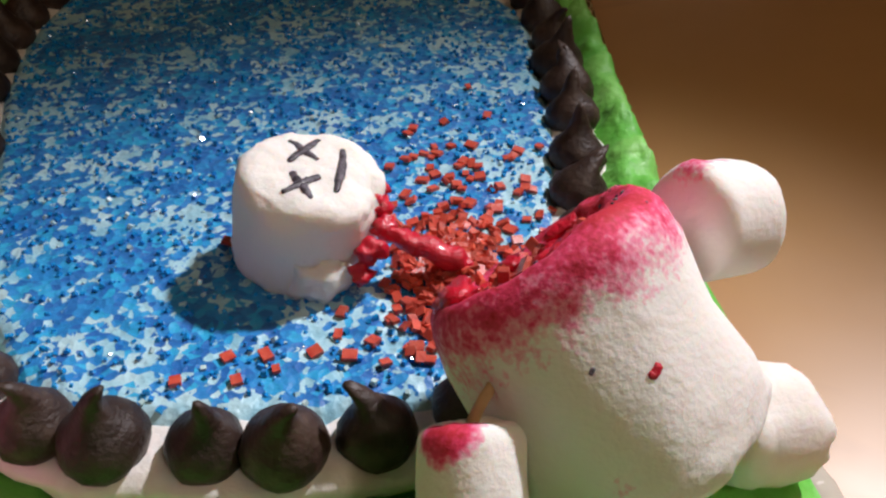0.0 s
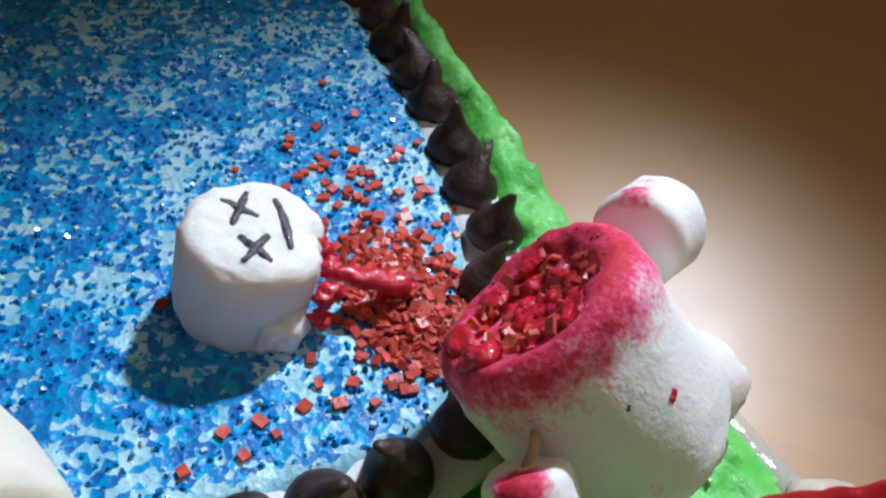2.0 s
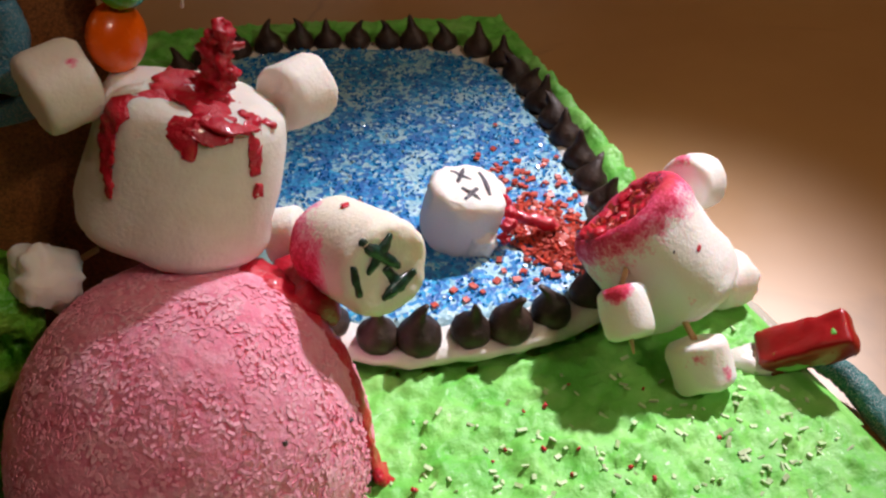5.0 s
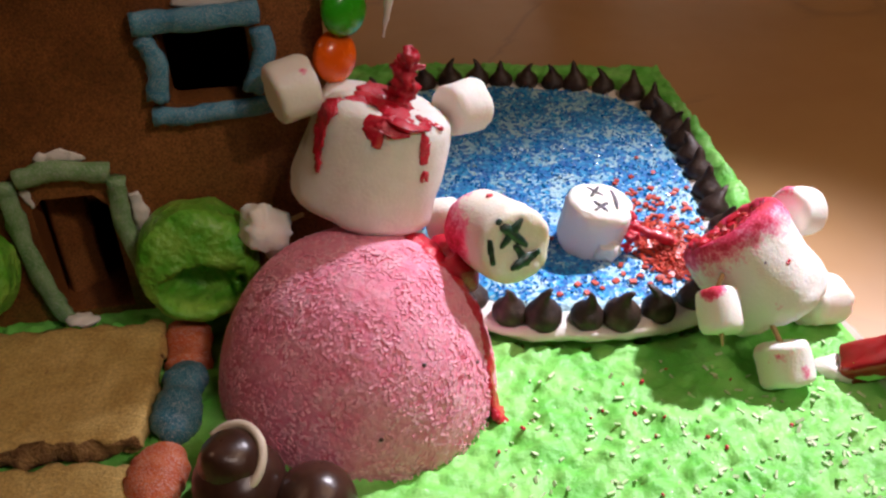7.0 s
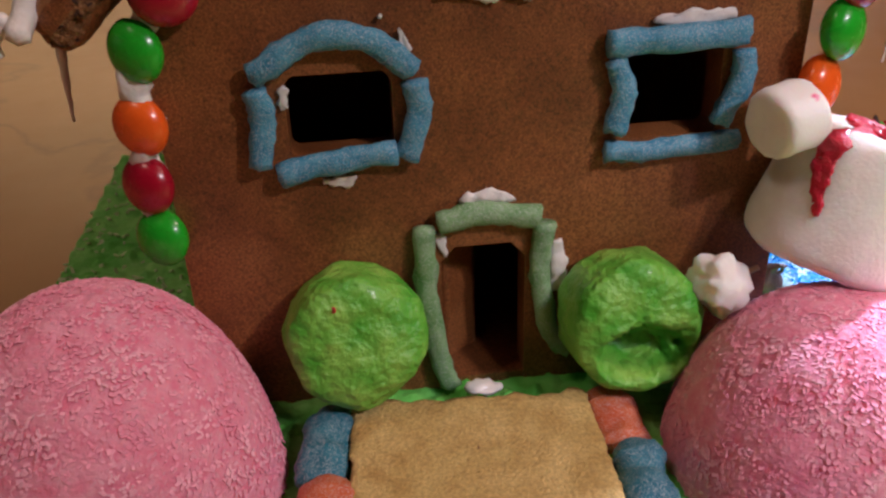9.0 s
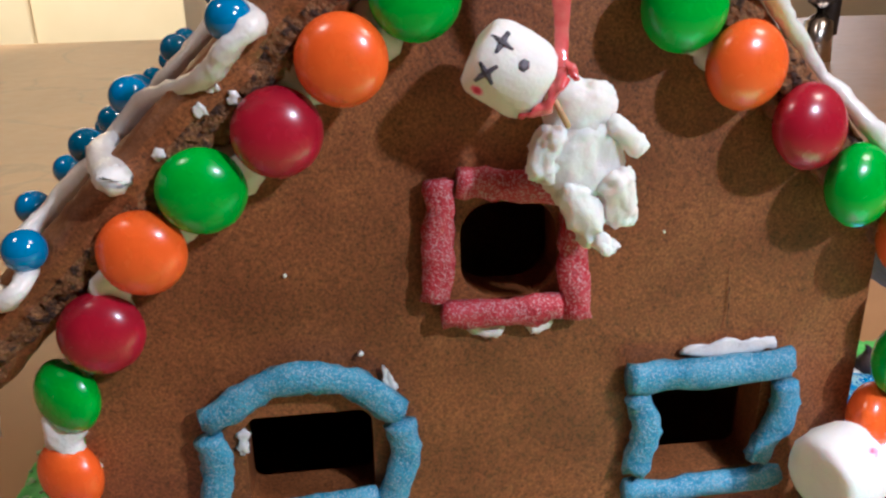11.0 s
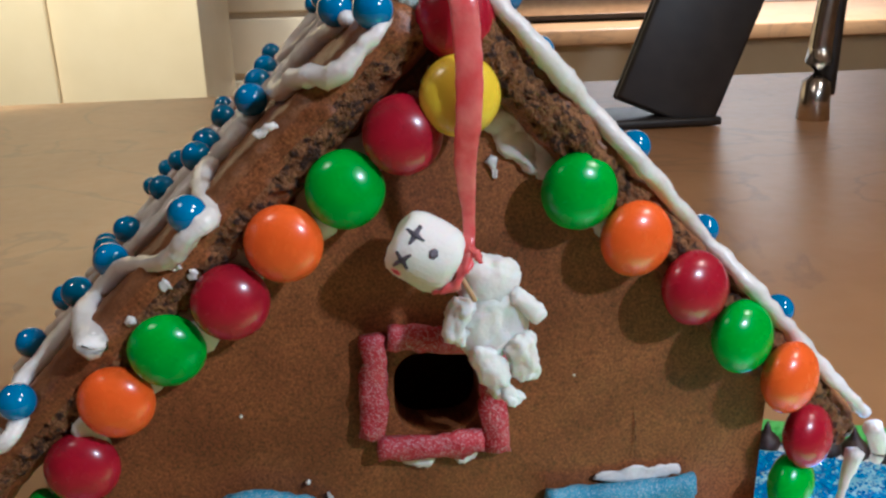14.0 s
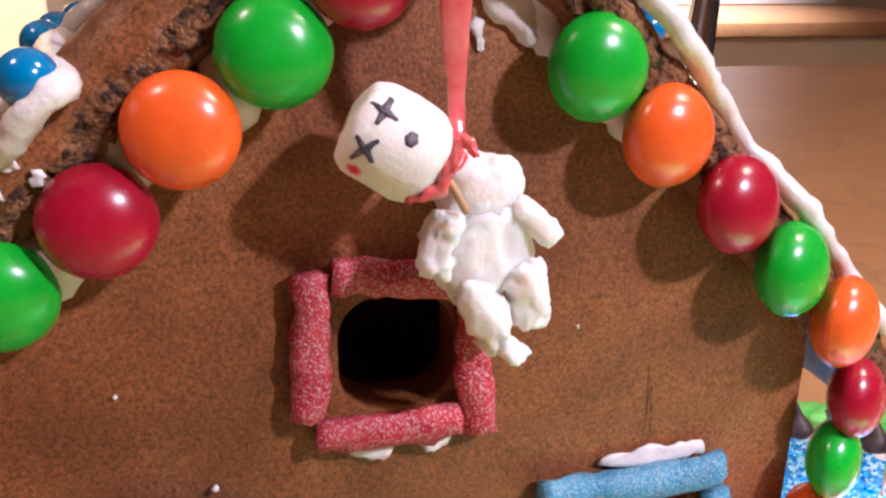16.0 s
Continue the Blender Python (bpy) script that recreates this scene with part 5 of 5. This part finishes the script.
crest = [(-0.0745, 0.0900, 0.0655), (-0.0737, 0.0905, 0.0690), (-0.0728, 0.0908, 0.0720), (-0.0719, 0.0910, 0.0750), (-0.0710, 0.0910, 0.0790), (-0.0700, 0.0910, 0.0825), (-0.0694, 0.0910, 0.0852)]
horn = part("red_horn", tube(crest, [0.0048, 0.0040, 0.0034, 0.0032, 0.0030, 0.0019, 0.0008], 18, 8, amount=0.0030, size=0.0026, seed=3), GEL, bear, "ragged red icing spike")
for k, (a, b, r) in enumerate((((-0.0705, 0.0905, 0.0785), (-0.0662, 0.0905, 0.0795), 0.0013), ((-0.0712, 0.0900, 0.0815), (-0.0735, 0.0895, 0.0828), 0.0012), ((-0.0700, 0.0905, 0.0815), (-0.0678, 0.0900, 0.0828), 0.0010), ((-0.0718, 0.0890, 0.0760), (-0.0690, 0.0880, 0.0750), 0.0014))):
    part("icing_shred", tube([a, ((a[0] + b[0]) / 2, a[1], (a[2] + b[2]) / 2 + 0.0005), b], [r, r, r * 0.4], 10, 5, amount=r * 0.6, size=0.0018, seed=k), GEL, horn, "ragged red icing shred")
EYE_B = (-0.1248, -0.1026, 0.1582)


def drip(targets, radius, flat=0.13):
    radius = [r * 0.98 for r in radius]
    pts, ups = [], []
    if big not in TREES:
        TREES[big] = BVHTree.FromPolygons([v.co[:] for v in big.data.vertices], [p.vertices[:] for p in big.data.polygons])
    m = WORLD[big]
    back = m.inverted()
    for t in targets:
        o = back @ Vector(EYE_B)
        hit = TREES[big].ray_cast(o, (back @ Vector(t) - o).normalized())
        if hit[0] is not None:
            pts.append(m @ (hit[0] + hit[1] * 0.0002))
            ups.append(m.to_3x3() @ hit[1])
    part("red_drip", tube(pts, radius[:len(pts)], 12, 6, flat, ups[len(ups) // 2], amount=0.0009, size=0.0022, seed=len(pts) + pts[0].x * 99), GEL, bear, "red icing drip")


drip([(-0.0831, 0.084, 0.0741), (-0.0911, 0.0842, 0.0734), (-0.0935, 0.0861, 0.0691), (-0.0952, 0.0832, 0.0648), (-0.0962, 0.081, 0.0600), (-0.0964, 0.0815, 0.0568)], [0.0026, 0.0027, 0.0029, 0.0021, 0.0013, 0.0006])
drip([(-0.0844, 0.0876, 0.0748), (-0.0815, 0.0852, 0.0741), (-0.0773, 0.08, 0.0731), (-0.074, 0.0766, 0.07), (-0.0684, 0.0792, 0.0678)], [0.0034, 0.0046, 0.0050, 0.0036, 0.0022], 0.26)
drip([(-0.0817, 0.078, 0.0715), (-0.0808, 0.0761, 0.0681), (-0.0806, 0.075, 0.0655)], [0.0036, 0.0026, 0.0008])
drip([(-0.0786, 0.0777, 0.0718), (-0.0767, 0.0769, 0.0695), (-0.0726, 0.0773, 0.0683)], [0.0036, 0.0030, 0.0022])
drip([(-0.0684, 0.0794, 0.0683), (-0.0689, 0.0769, 0.0636), (-0.0695, 0.0765, 0.0590)], [0.0024, 0.0020, 0.0012])
drip([(-0.0702, 0.0755, 0.0553), (-0.0687, 0.0765, 0.0550)], [0.0015, 0.0015], 0.4)
drip([(-0.070, 0.0823, 0.0693), (-0.0682, 0.0801, 0.069), (-0.0645, 0.0808, 0.0664), (-0.0617, 0.0827, 0.0637)], [0.0016, 0.0014, 0.0012, 0.0007])
drip([(-0.0838, 0.0877, 0.0752), (-0.0800, 0.0900, 0.0745), (-0.0765, 0.0890, 0.0735)], [0.0026, 0.0034, 0.0040], 0.3)

# the marshmallow that fell against the pink cake
fallen = thing("fallen_inked_marshmallow", (-0.050, 0.080, 0.018), "white marshmallow head with inked eyes resting against the pink cake", "marshmallow")
FALLPLACES = [((-0.0640, 0.0730, 0.0370), 0.0085, 0.0055), ((-0.0630, 0.0820, 0.0380), 0.0080, 0.0060), ((-0.0580, 0.0730, 0.0470), 0.0010, 0.0030), ((-0.0495, 0.0760, 0.0500), 0.0012, 0.0026), ((-0.0520, 0.0752, 0.0495), 0.0006, 0.0016)]
F0, F1 = Vector((-0.0543, 0.0832, 0.0340)), Vector((-0.0470, 0.0611, 0.0399))
bm = rounded(0.0110, (F1 - F0).length, 0.26, 1.0, 1.0, 52, 36, dent=0.0006)
wobble(bm, 0.0007, 0.009, 4, 2)
wobble(bm, 0.0003, 0.0025, 8)
# turn the piece so that its own y points up
upv = (F1 - F0).normalized()
xa = upv.cross(Vector((0, 0, -1))).normalized() * -1
ya = upv.cross(xa)
fm = Matrix((( *[xa.x, ya.x, upv.x], F0.x), (*[xa.y, ya.y, upv.y], F0.y), (*[xa.z, ya.z, upv.z], F0.z), (0, 0, 0, 1)))
fh = part("mallow", bm, stained("fallen marshmallow", local(fm, FALLPLACES), (0.80, 0.75, 0.64)), fallen, m=fm)
FEYE = (-0.0791, -0.0491, 0.1436)
cross(fh, FEYE, (-0.0493, 0.0609, 0.0451), 0.0044, INKGREEN, 0.0014, 12)
cross(fh, FEYE, (-0.0461, 0.0589, 0.0379), 0.0043, INKGREEN, 0.0014, -5)
mark(fh, FEYE, [(-0.0530, 0.0745, 0.0482), (-0.0517, 0.0752, 0.0481), (-0.0480, 0.0767, 0.0476)], GEL, 0.0010, 0.3, "red_speck", "dark red icing spot")
mark(fh, FEYE, [(-0.0553, 0.0600, 0.0440), (-0.0552, 0.0585, 0.0413), (-0.0546, 0.0578, 0.0378)], INKGREEN, 0.0010)
part("red_icing", wobble(moved(ball(0.0074, 0.75, 14, 20), Matrix.Diagonal((0.9, 1.4, 1.1, 1))), 0.0028, 0.0045, 6, 4), GEL, fallen, "red icing sticking it to the cake", pose(-0.0615, 0.077, 0.0265))

# ---------- doorstep ----------
def cracker(sx, sy, sz, x, y, z, turn, seed, label, tilt=0.0):
    bm = rbox(sx, sy, sz, 0.0012, 0.0016)
    for v in bm.verts:
        rim = step(0.42, 0.5, max(abs(v.co.x) / sx, abs(v.co.y) / sy))
        v.co.x += rim * 0.0012 * noise.fractal(v.co * 260 + Vector((seed, 0, 0)), 0.8, 2, 3)
        v.co.y += rim * 0.0030 * noise.fractal(v.co * 170 + Vector((0, seed, 0)), 0.7, 2, 4)
        v.co.z += 0.0003 * noise.fractal(v.co * 300, 0.8, 2, 3)
    bm.normal_update()
    for f in bm.faces:
        if f.normal.y < -0.5:
            f.material_index = 1
    return solo("graham_cracker", bm, [GRAHAM, GRAHAM_IN], label, "cracker", pose(x, y, z, tilt, 0, turn), "graham cracker path")


cracker(0.058, 0.047, 0.0065, -0.1745, 0.0650, 0.0078, -2.5, 1.0, "golden graham cracker doorstep leading to the house door")
cracker(0.064, 0.044, 0.0065, -0.1755, 0.0165, 0.0035, -3.5, 2.0, "golden graham cracker with a broken edge on the path", 3)
part("crumb_dent", tube([(-0.1745, 0.074, 0.0109), (-0.1742, 0.069, 0.0109), (-0.1752, 0.066, 0.0109)], [0.0003, 0.0006, 0.0003], 6, 4, 0.3), GRAHAM_IN, bpy.data.objects["graham_cracker"], "dark crease")


def gummy(points, radii, material_, label, seed, flat=0.75):
    bm = tube(points, radii, 16, 6, flat, amount=0.0006, size=0.0012, seed=seed)
    wobble(bm, 0.0008, 0.006, seed + 2, 2)
    return solo("sour_gummy", bm, material_, label, "candy", group="sour gummies on the path")


gummy([(-0.1385, 0.0690, 0.0065), (-0.1380, 0.064, 0.0070), (-0.1392, 0.0595, 0.0065), (-0.1395, 0.054, 0.0065), (-0.1398, 0.0485, 0.006), (-0.1400, 0.0445, 0.0055)], [0.0040, 0.0062, 0.0050, 0.0066, 0.0062, 0.0040], SOURTEAL, "sugar-coated teal sour gummy lying by the graham cracker", 1)
gummy([(-0.1405, 0.0900, 0.0045), (-0.1390, 0.0850, 0.0050), (-0.1385, 0.0790, 0.0045), (-0.1385, 0.0730, 0.0040)], [0.0052, 0.0068, 0.0062, 0.0066], SOURORANGE, "sugar-coated orange sour gummy beside the graham cracker", 2)
gummy([(-0.1410, 0.0395, 0.0050), (-0.1420, 0.034, 0.0060), (-0.1430, 0.028, 0.0060), (-0.1435, 0.022, 0.0050)], [0.0050, 0.0072, 0.0070, 0.0050], SOURORANGE, "sugar-coated orange sour gummy beside the chocolate", 3)
gummy([(-0.2070, 0.0900, 0.0075), (-0.2080, 0.085, 0.0085), (-0.2090, 0.079, 0.0085), (-0.2095, 0.0735, 0.0080), (-0.2100, 0.068, 0.0070)], [0.0048, 0.0062, 0.0056, 0.0064, 0.0056], SOURTEAL, "sugar-coated teal sour gummy under a green marshmallow", 4)
gummy([(-0.2080, 0.0655, 0.0070), (-0.2085, 0.0615, 0.0080), (-0.2095, 0.055, 0.0075), (-0.2100, 0.048, 0.0070)], [0.0050, 0.0072, 0.0072, 0.0060], SOURORANGE, "sugar-coated orange sour gummy by the pink cake", 5)

# green marshmallow bushes beside the door
def bush(m, r, length, bite, seed, label):
    bm = rounded(r, length, 0.42, 1.0, 1.0, 60, 40)
    for v in bm.verts:
        lump = noise.fractal(v.co * 95 + Vector((seed, seed, 0)), 0.9, 2.1, 4)
        out = Vector((v.co.x, v.co.y, v.co.z - length / 2)).normalized()
        v.co += out * 0.0015 * lump
        if bite and v.co.z > length * 0.45:
            d = math.hypot((v.co.x - 0.0010) * 0.68, (v.co.y + 0.0058) * 1.2)
            v.co.z -= 0.0125 * (1 - step(0.0035, 0.0090, d + 0.0022 * noise.noise(v.co * 300)))
            v.co.z += 0.0012 * lump * (1 - step(0.004, 0.013, d))
    return solo("green_marshmallow", bm, GREENMALLOW, label, "marshmallow", m, "green marshmallow bushes")


def facing(x, y, z, ax, az):
    up = Vector((ax, -1, az)).normalized()
    xa = up.cross(Vector((0, 0, 1))).normalized() * -1
    ya = up.cross(xa)
    return Matrix(((xa.x, ya.x, up.x, x), (xa.y, ya.y, up.y, y), (xa.z, ya.z, up.z, z), (0, 0, 0, 1)))


bush(facing(-0.2000, 0.1030, 0.0265, 0.05, 0.25), 0.0166, 0.0200, False, 1.0, "green dyed marshmallow bush with creases beside the door")
bush(facing(-0.1335, 0.1030, 0.0245, 0.05, 0.22), 0.0166, 0.0215, True, 2.0, "green dyed marshmallow bush torn open beside the door")
solo("red_speck", wobble(rbox(0.0009, 0.0006, 0.0022, 0.0003, 0.0004), 0.0003, 0.001), GEL, "small dark red icing speck on the green marshmallow", "icing", pose(-0.2040, 0.0845, 0.0420, 25, 0, 5))
solo("icing_blob", wobble(moved(ball(0.0036, 0.45, 10, 16), Matrix.Diagonal((1.4, 0.7, 1, 1))), 0.0011, 0.0025), ICING, "white icing blob on the doorstep", "icing", pose(-0.169, 0.0935, 0.0092))

# chocolates in front of the pink cakes
for x, y, z, s, kind, label in ((-0.1225, 0.0240, 0.0075, 0.0112, 1, "milk chocolate drop with a white cream swirl beside the pink cake"), (-0.1055, 0.0185, 0.0035, 0.0100, 0, "round milk chocolate ball beside the pink cake"),
                                (-0.2330, 0.0210, 0.0050, 0.0105, 0, "round milk chocolate ball by the far pink cake"), (-0.2480, 0.0180, 0.0040, 0.0100, 0, "round milk chocolate ball by the far pink cake")):
    ch = thing("chocolate_drop", (x, y, z - s), label, "chocolate", "chocolates on the lawn")
    part("drop", wobble(ball(s, 0.95, 18, 28), 0.0004, 0.006, x * 99), MILK, ch, m=Matrix.Translation((x, y, z)))
    if kind:
        part("tip", wobble(lathe([(0.0, -0.002), (0.0078, -0.001), (0.0080, 0.001), (0.0066, 0.0038), (0.0042, 0.0062), (0.0022, 0.0078), (0.0, 0.0088)], 26), 0.0003, 0.004), MILK, ch, m=stand((x - 0.001, y + 0.0005, z + 0.0070), (x - 0.006, y - 0.004, z + 0.016)))
        pts = [Vector((x - 0.001, y + 0.0005, z + 0.0072)) + Matrix.Rotation(radians(a), 3, Vector((-0.005, -0.0045, 0.009)).normalized()) @ Vector((0.0078, -0.002, 0.0034)) for a in range(-110, 150, 26)]
        part("cream_ring", tube(pts, 0.0011, 10, 5), CREAM, ch, "pale cream swirl")
        part("cream_drip", tube([pts[1], pts[1] + Vector((0.0, -0.0035, -0.003)), pts[1] + Vector((0.0002, -0.0050, -0.0055))], [0.0012, 0.0015, 0.0005], 10, 5), CREAM, ch, "pale cream drip")

# ---------- by the lawn's edge ----------
T0, T1 = Vector((0.0467, 0.0482, -0.0048)), Vector((0.0624, 0.0368, 0.0080))
bm = rbox(0.0105, 0.0085, (T1 - T0).length, 0.0018, 0.0012, 0.0006, 0.006)
solo("red_taffy", bm, CANDYRED, "red taffy stick with green frosting stuck to it", "candy", Matrix.Translation((T0 + T1) / 2) @ along(T1 - T0) @ pose(0, 0, 0, 0, 0, 20))
solo("frosting_dab", wobble(moved(ball(0.0042, 0.5, 12, 18), Matrix.Diagonal((1.3, 0.8, 1, 1))), 0.0018, 0.0025, 3, 4), GRASS, "dab of green frosting on the red taffy", "frosting", pose(0.0508, 0.0418, -0.0012, 40, -20, -30))
solo("frosting_dab", wobble(ball(0.0016, 0.5, 8, 12), 0.0006, 0.002, 5, 4), GRASS, "small dab of green frosting on the red taffy", "frosting", pose(0.0572, 0.0380, 0.0078, 30, -20, -30))
solo("icing_blob", wobble(moved(ball(0.0065, 0.5, 12, 18), Matrix.Diagonal((1.3, 0.8, 1, 1))), 0.0016, 0.004, 2), ICING, "white icing blob under the red taffy", "icing", pose(0.0455, 0.0475, -0.0060, 0, 0, -30))
solo("icing_blob", wobble(moved(ball(0.0055, 0.6, 12, 18), Matrix.Diagonal((1.3, 0.8, 1, 1))), 0.0016, 0.004, 4), CREAM, "cream icing blob behind the red taffy", "icing", pose(0.0605, 0.0465, -0.0035, 0, 0, -30))
worm = [(0.0605, 0.0440, -0.0060), (0.0655, 0.0380, -0.0085), (0.0668, 0.0300, -0.0100), (0.0665, 0.0220, -0.0115), (0.0680, 0.0150, -0.0122), (0.0730, 0.0085, -0.0122), (0.0800, 0.0040, -0.0122)]
solo("sour_worm", tube(worm, [0.0030, 0.0036, 0.0038, 0.0037, 0.0036, 0.0036, 0.0034], 16, 8, 0.9, amount=0.0005, size=0.0012), SOURWORM, "sugar-coated teal sour worm draped over the board's edge", "candy")

liner = tube([(0.0615, 0.0860, -0.0122), (0.0625, 0.0700, -0.0120), (0.0630, 0.0560, -0.0120), (0.0638, 0.0460, -0.0124)], [0.0022, 0.0030, 0.0030, 0.0022], 14, 6, 0.35, amount=0.0006, size=0.005)
solo("board_liner", liner, WRAP, "shiny clear plastic edge of the cake board", "board edge")

# shreds and crumbs on the lawn
PALESHRED = material("pale green coconut", (0.42, 0.66, 0.28), (0.62, 0.74, 0.48), 0.6, 200, 0.2)
rnd = random.Random(51)
items = []
while len(items) < 430:
    x, y = rnd.uniform(-0.06, 0.05), rnd.uniform(-0.03, 0.062)
    if rnd.random() > step(0.075, 0.02, y) + 0.12:
        continue
    items.append((pose(x, y, lawn_z(x, y) + 0.0003, rnd.gauss(0, 18), rnd.gauss(0, 18), rnd.uniform(0, 360)), rnd.uniform(0.0007, 0.0026), rnd.uniform(0.0005, 0.0012), 0.0004))
for _ in range(420):
    x, y = rnd.uniform(-0.300, -0.243), rnd.uniform(0.08, 0.29)
    items.append((pose(x, y, lawn_z(x, y) + 0.0004, rnd.gauss(0, 25), rnd.gauss(0, 25), rnd.uniform(0, 360)), rnd.uniform(0.0010, 0.0030), rnd.uniform(0.0006, 0.0014), 0.0006))
me = slivers(items)
me.materials.append(PALESHRED)
solo("coconut_shreds", me, None, "pale coconut shreds scattered on the green frosting", "coconut", kind="stuff")
spots = [(-0.030, 0.043), (-0.026, 0.045), (-0.011, 0.038), (-0.015, 0.033), (-0.002, 0.030), (0.001, 0.025), (-0.050, 0.040), (-0.012, 0.053), (0.022, 0.030)]
while len(spots) < 17:
    spots.append((rnd.uniform(-0.06, 0.03), rnd.uniform(0.0, 0.06)))
CRUMB_MESH = mesh_of(wobble(rbox(0.0013, 0.0010, 0.0008, 0.0003, 0.0004), 0.0003, 0.0008), GEL, "crumb")
for x, y in spots:
    solo("red_crumb", CRUMB_MESH, None, "small dark red sugar crumb on the green frosting", "crumb", pose(x, y, lawn_z(x, y) + 0.0004, rnd.uniform(0, 60), rnd.uniform(0, 60), rnd.uniform(0, 360)) @ Matrix.Scale(rnd.uniform(0.6, 1.4), 4), "red crumbs on the lawn")


# ---------- the kitchen behind ----------
door_k = thing("cabinet_door", (-0.95, 2.0, FLOOR), "tall cream cabinet with a lever handle beyond the counter", "cabinet")
part("carcass", box((-1.40, 2.02, FLOOR), (-0.50, 2.55, 1.1), 0.004), CABINET, door_k)
part("panel", box((-1.36, 1.995, FLOOR + 0.1), (-0.82, 2.018, 1.08), 0.006), CABINET, door_k)
h = part("handle", tube([(-1.22, 1.94, 0.735 - 0.9 + 0.02), (-1.10, 1.94, 0.735 - 0.9 + 0.02), (-1.02, 1.945, 0.73 - 0.9 + 0.02)], 0.012, 10, 4), STEEL, door_k, "brushed steel lever handle")
part("rosette", moved(lathe([(0.0, -0.03), (0.028, -0.03), (0.028, 0.0), (0.0, 0.0)], 20), pose(-1.22, 1.965, -0.135, 90)), STEEL, door_k)
drawers = thing("drawer_stack", (-0.55, 2.6, FLOOR), "stack of cream drawers in the kitchen behind", "drawers")
part("carcass", box((-0.80, 2.62, FLOOR), (-0.22, 3.1, 0.2), 0.004), CABINET, drawers)
for k in range(6):
    part("drawer", box((-0.78, 2.595, FLOOR + 0.06 + k * 0.175), (-0.24, 2.618, FLOOR + 0.22 + k * 0.175), 0.008), CABINET, drawers)
lap = thing("laptop", (0.22, 0.98, TOP), "dark closed laptop propped upright on the counter", "laptop")
part("lid", moved(box((-0.062, -0.010, 0.0), (0.062, 0.004, 0.34), 0.006), pose(0.20, 0.98, TOP + 0.012, -8, 22, -6)), BLACK, lap)
part("base", moved(box((-0.062, 0.006, 0.0), (0.062, 0.018, 0.32), 0.006), pose(0.20, 0.98, TOP + 0.012, -8, 22, -6)), BLACK, lap)
part("stand", box((0.12, 0.96, TOP + 0.001), (0.27, 1.05, TOP + 0.012), 0.004), BLACK, lap)
tap = thing("tap", (0.40, 0.98, TOP), "tall black and chrome kitchen tap on the counter", "tap")
part("column", tube([(0.395, 0.98, TOP), (0.395, 0.98, TOP + 0.09), (0.40, 0.98, TOP + 0.16)], [0.020, 0.014, 0.012], 14, 4), STEEL, tap)
part("spout", tube([(0.412, 0.985, TOP + 0.03), (0.414, 0.985, TOP + 0.16), (0.42, 0.985, TOP + 0.30)], 0.010, 12, 4), BLACK, tap, "black hose")
worktop = thing("kitchen_unit", (0.7, 2.3, FLOOR), "white kitchen unit with dark appliances on top", "kitchen unit")
part("carcass", box((0.05, 2.1, FLOOR), (1.9, 2.7, TOP - 0.03), 0.004), CABINET, worktop)
part("top", box((0.0, 2.06, TOP - 0.028), (1.95, 2.72, TOP + 0.01), 0.004), STONE, worktop)
hob = thing("oven_block", (0.5, 2.4, TOP + 0.01), "black oven block standing on the kitchen unit", "appliance")
part("body", box((0.06, 2.25, TOP + 0.012), (0.80, 2.6, TOP + 0.16), 0.01), BLACK, hob)
part("front", box((0.10, 2.235, TOP + 0.03), (0.76, 2.248, TOP + 0.12), 0.004), STEEL, hob)
win = thing("lit_panel", (1.2, 2.71, 0.0), "bright white tiled splashback behind the unit", "splashback")
part("panel", box((-0.25, 2.72, TOP + 0.012), (1.95, 2.74, 0.75), 0.003), WHITEWARE, win)
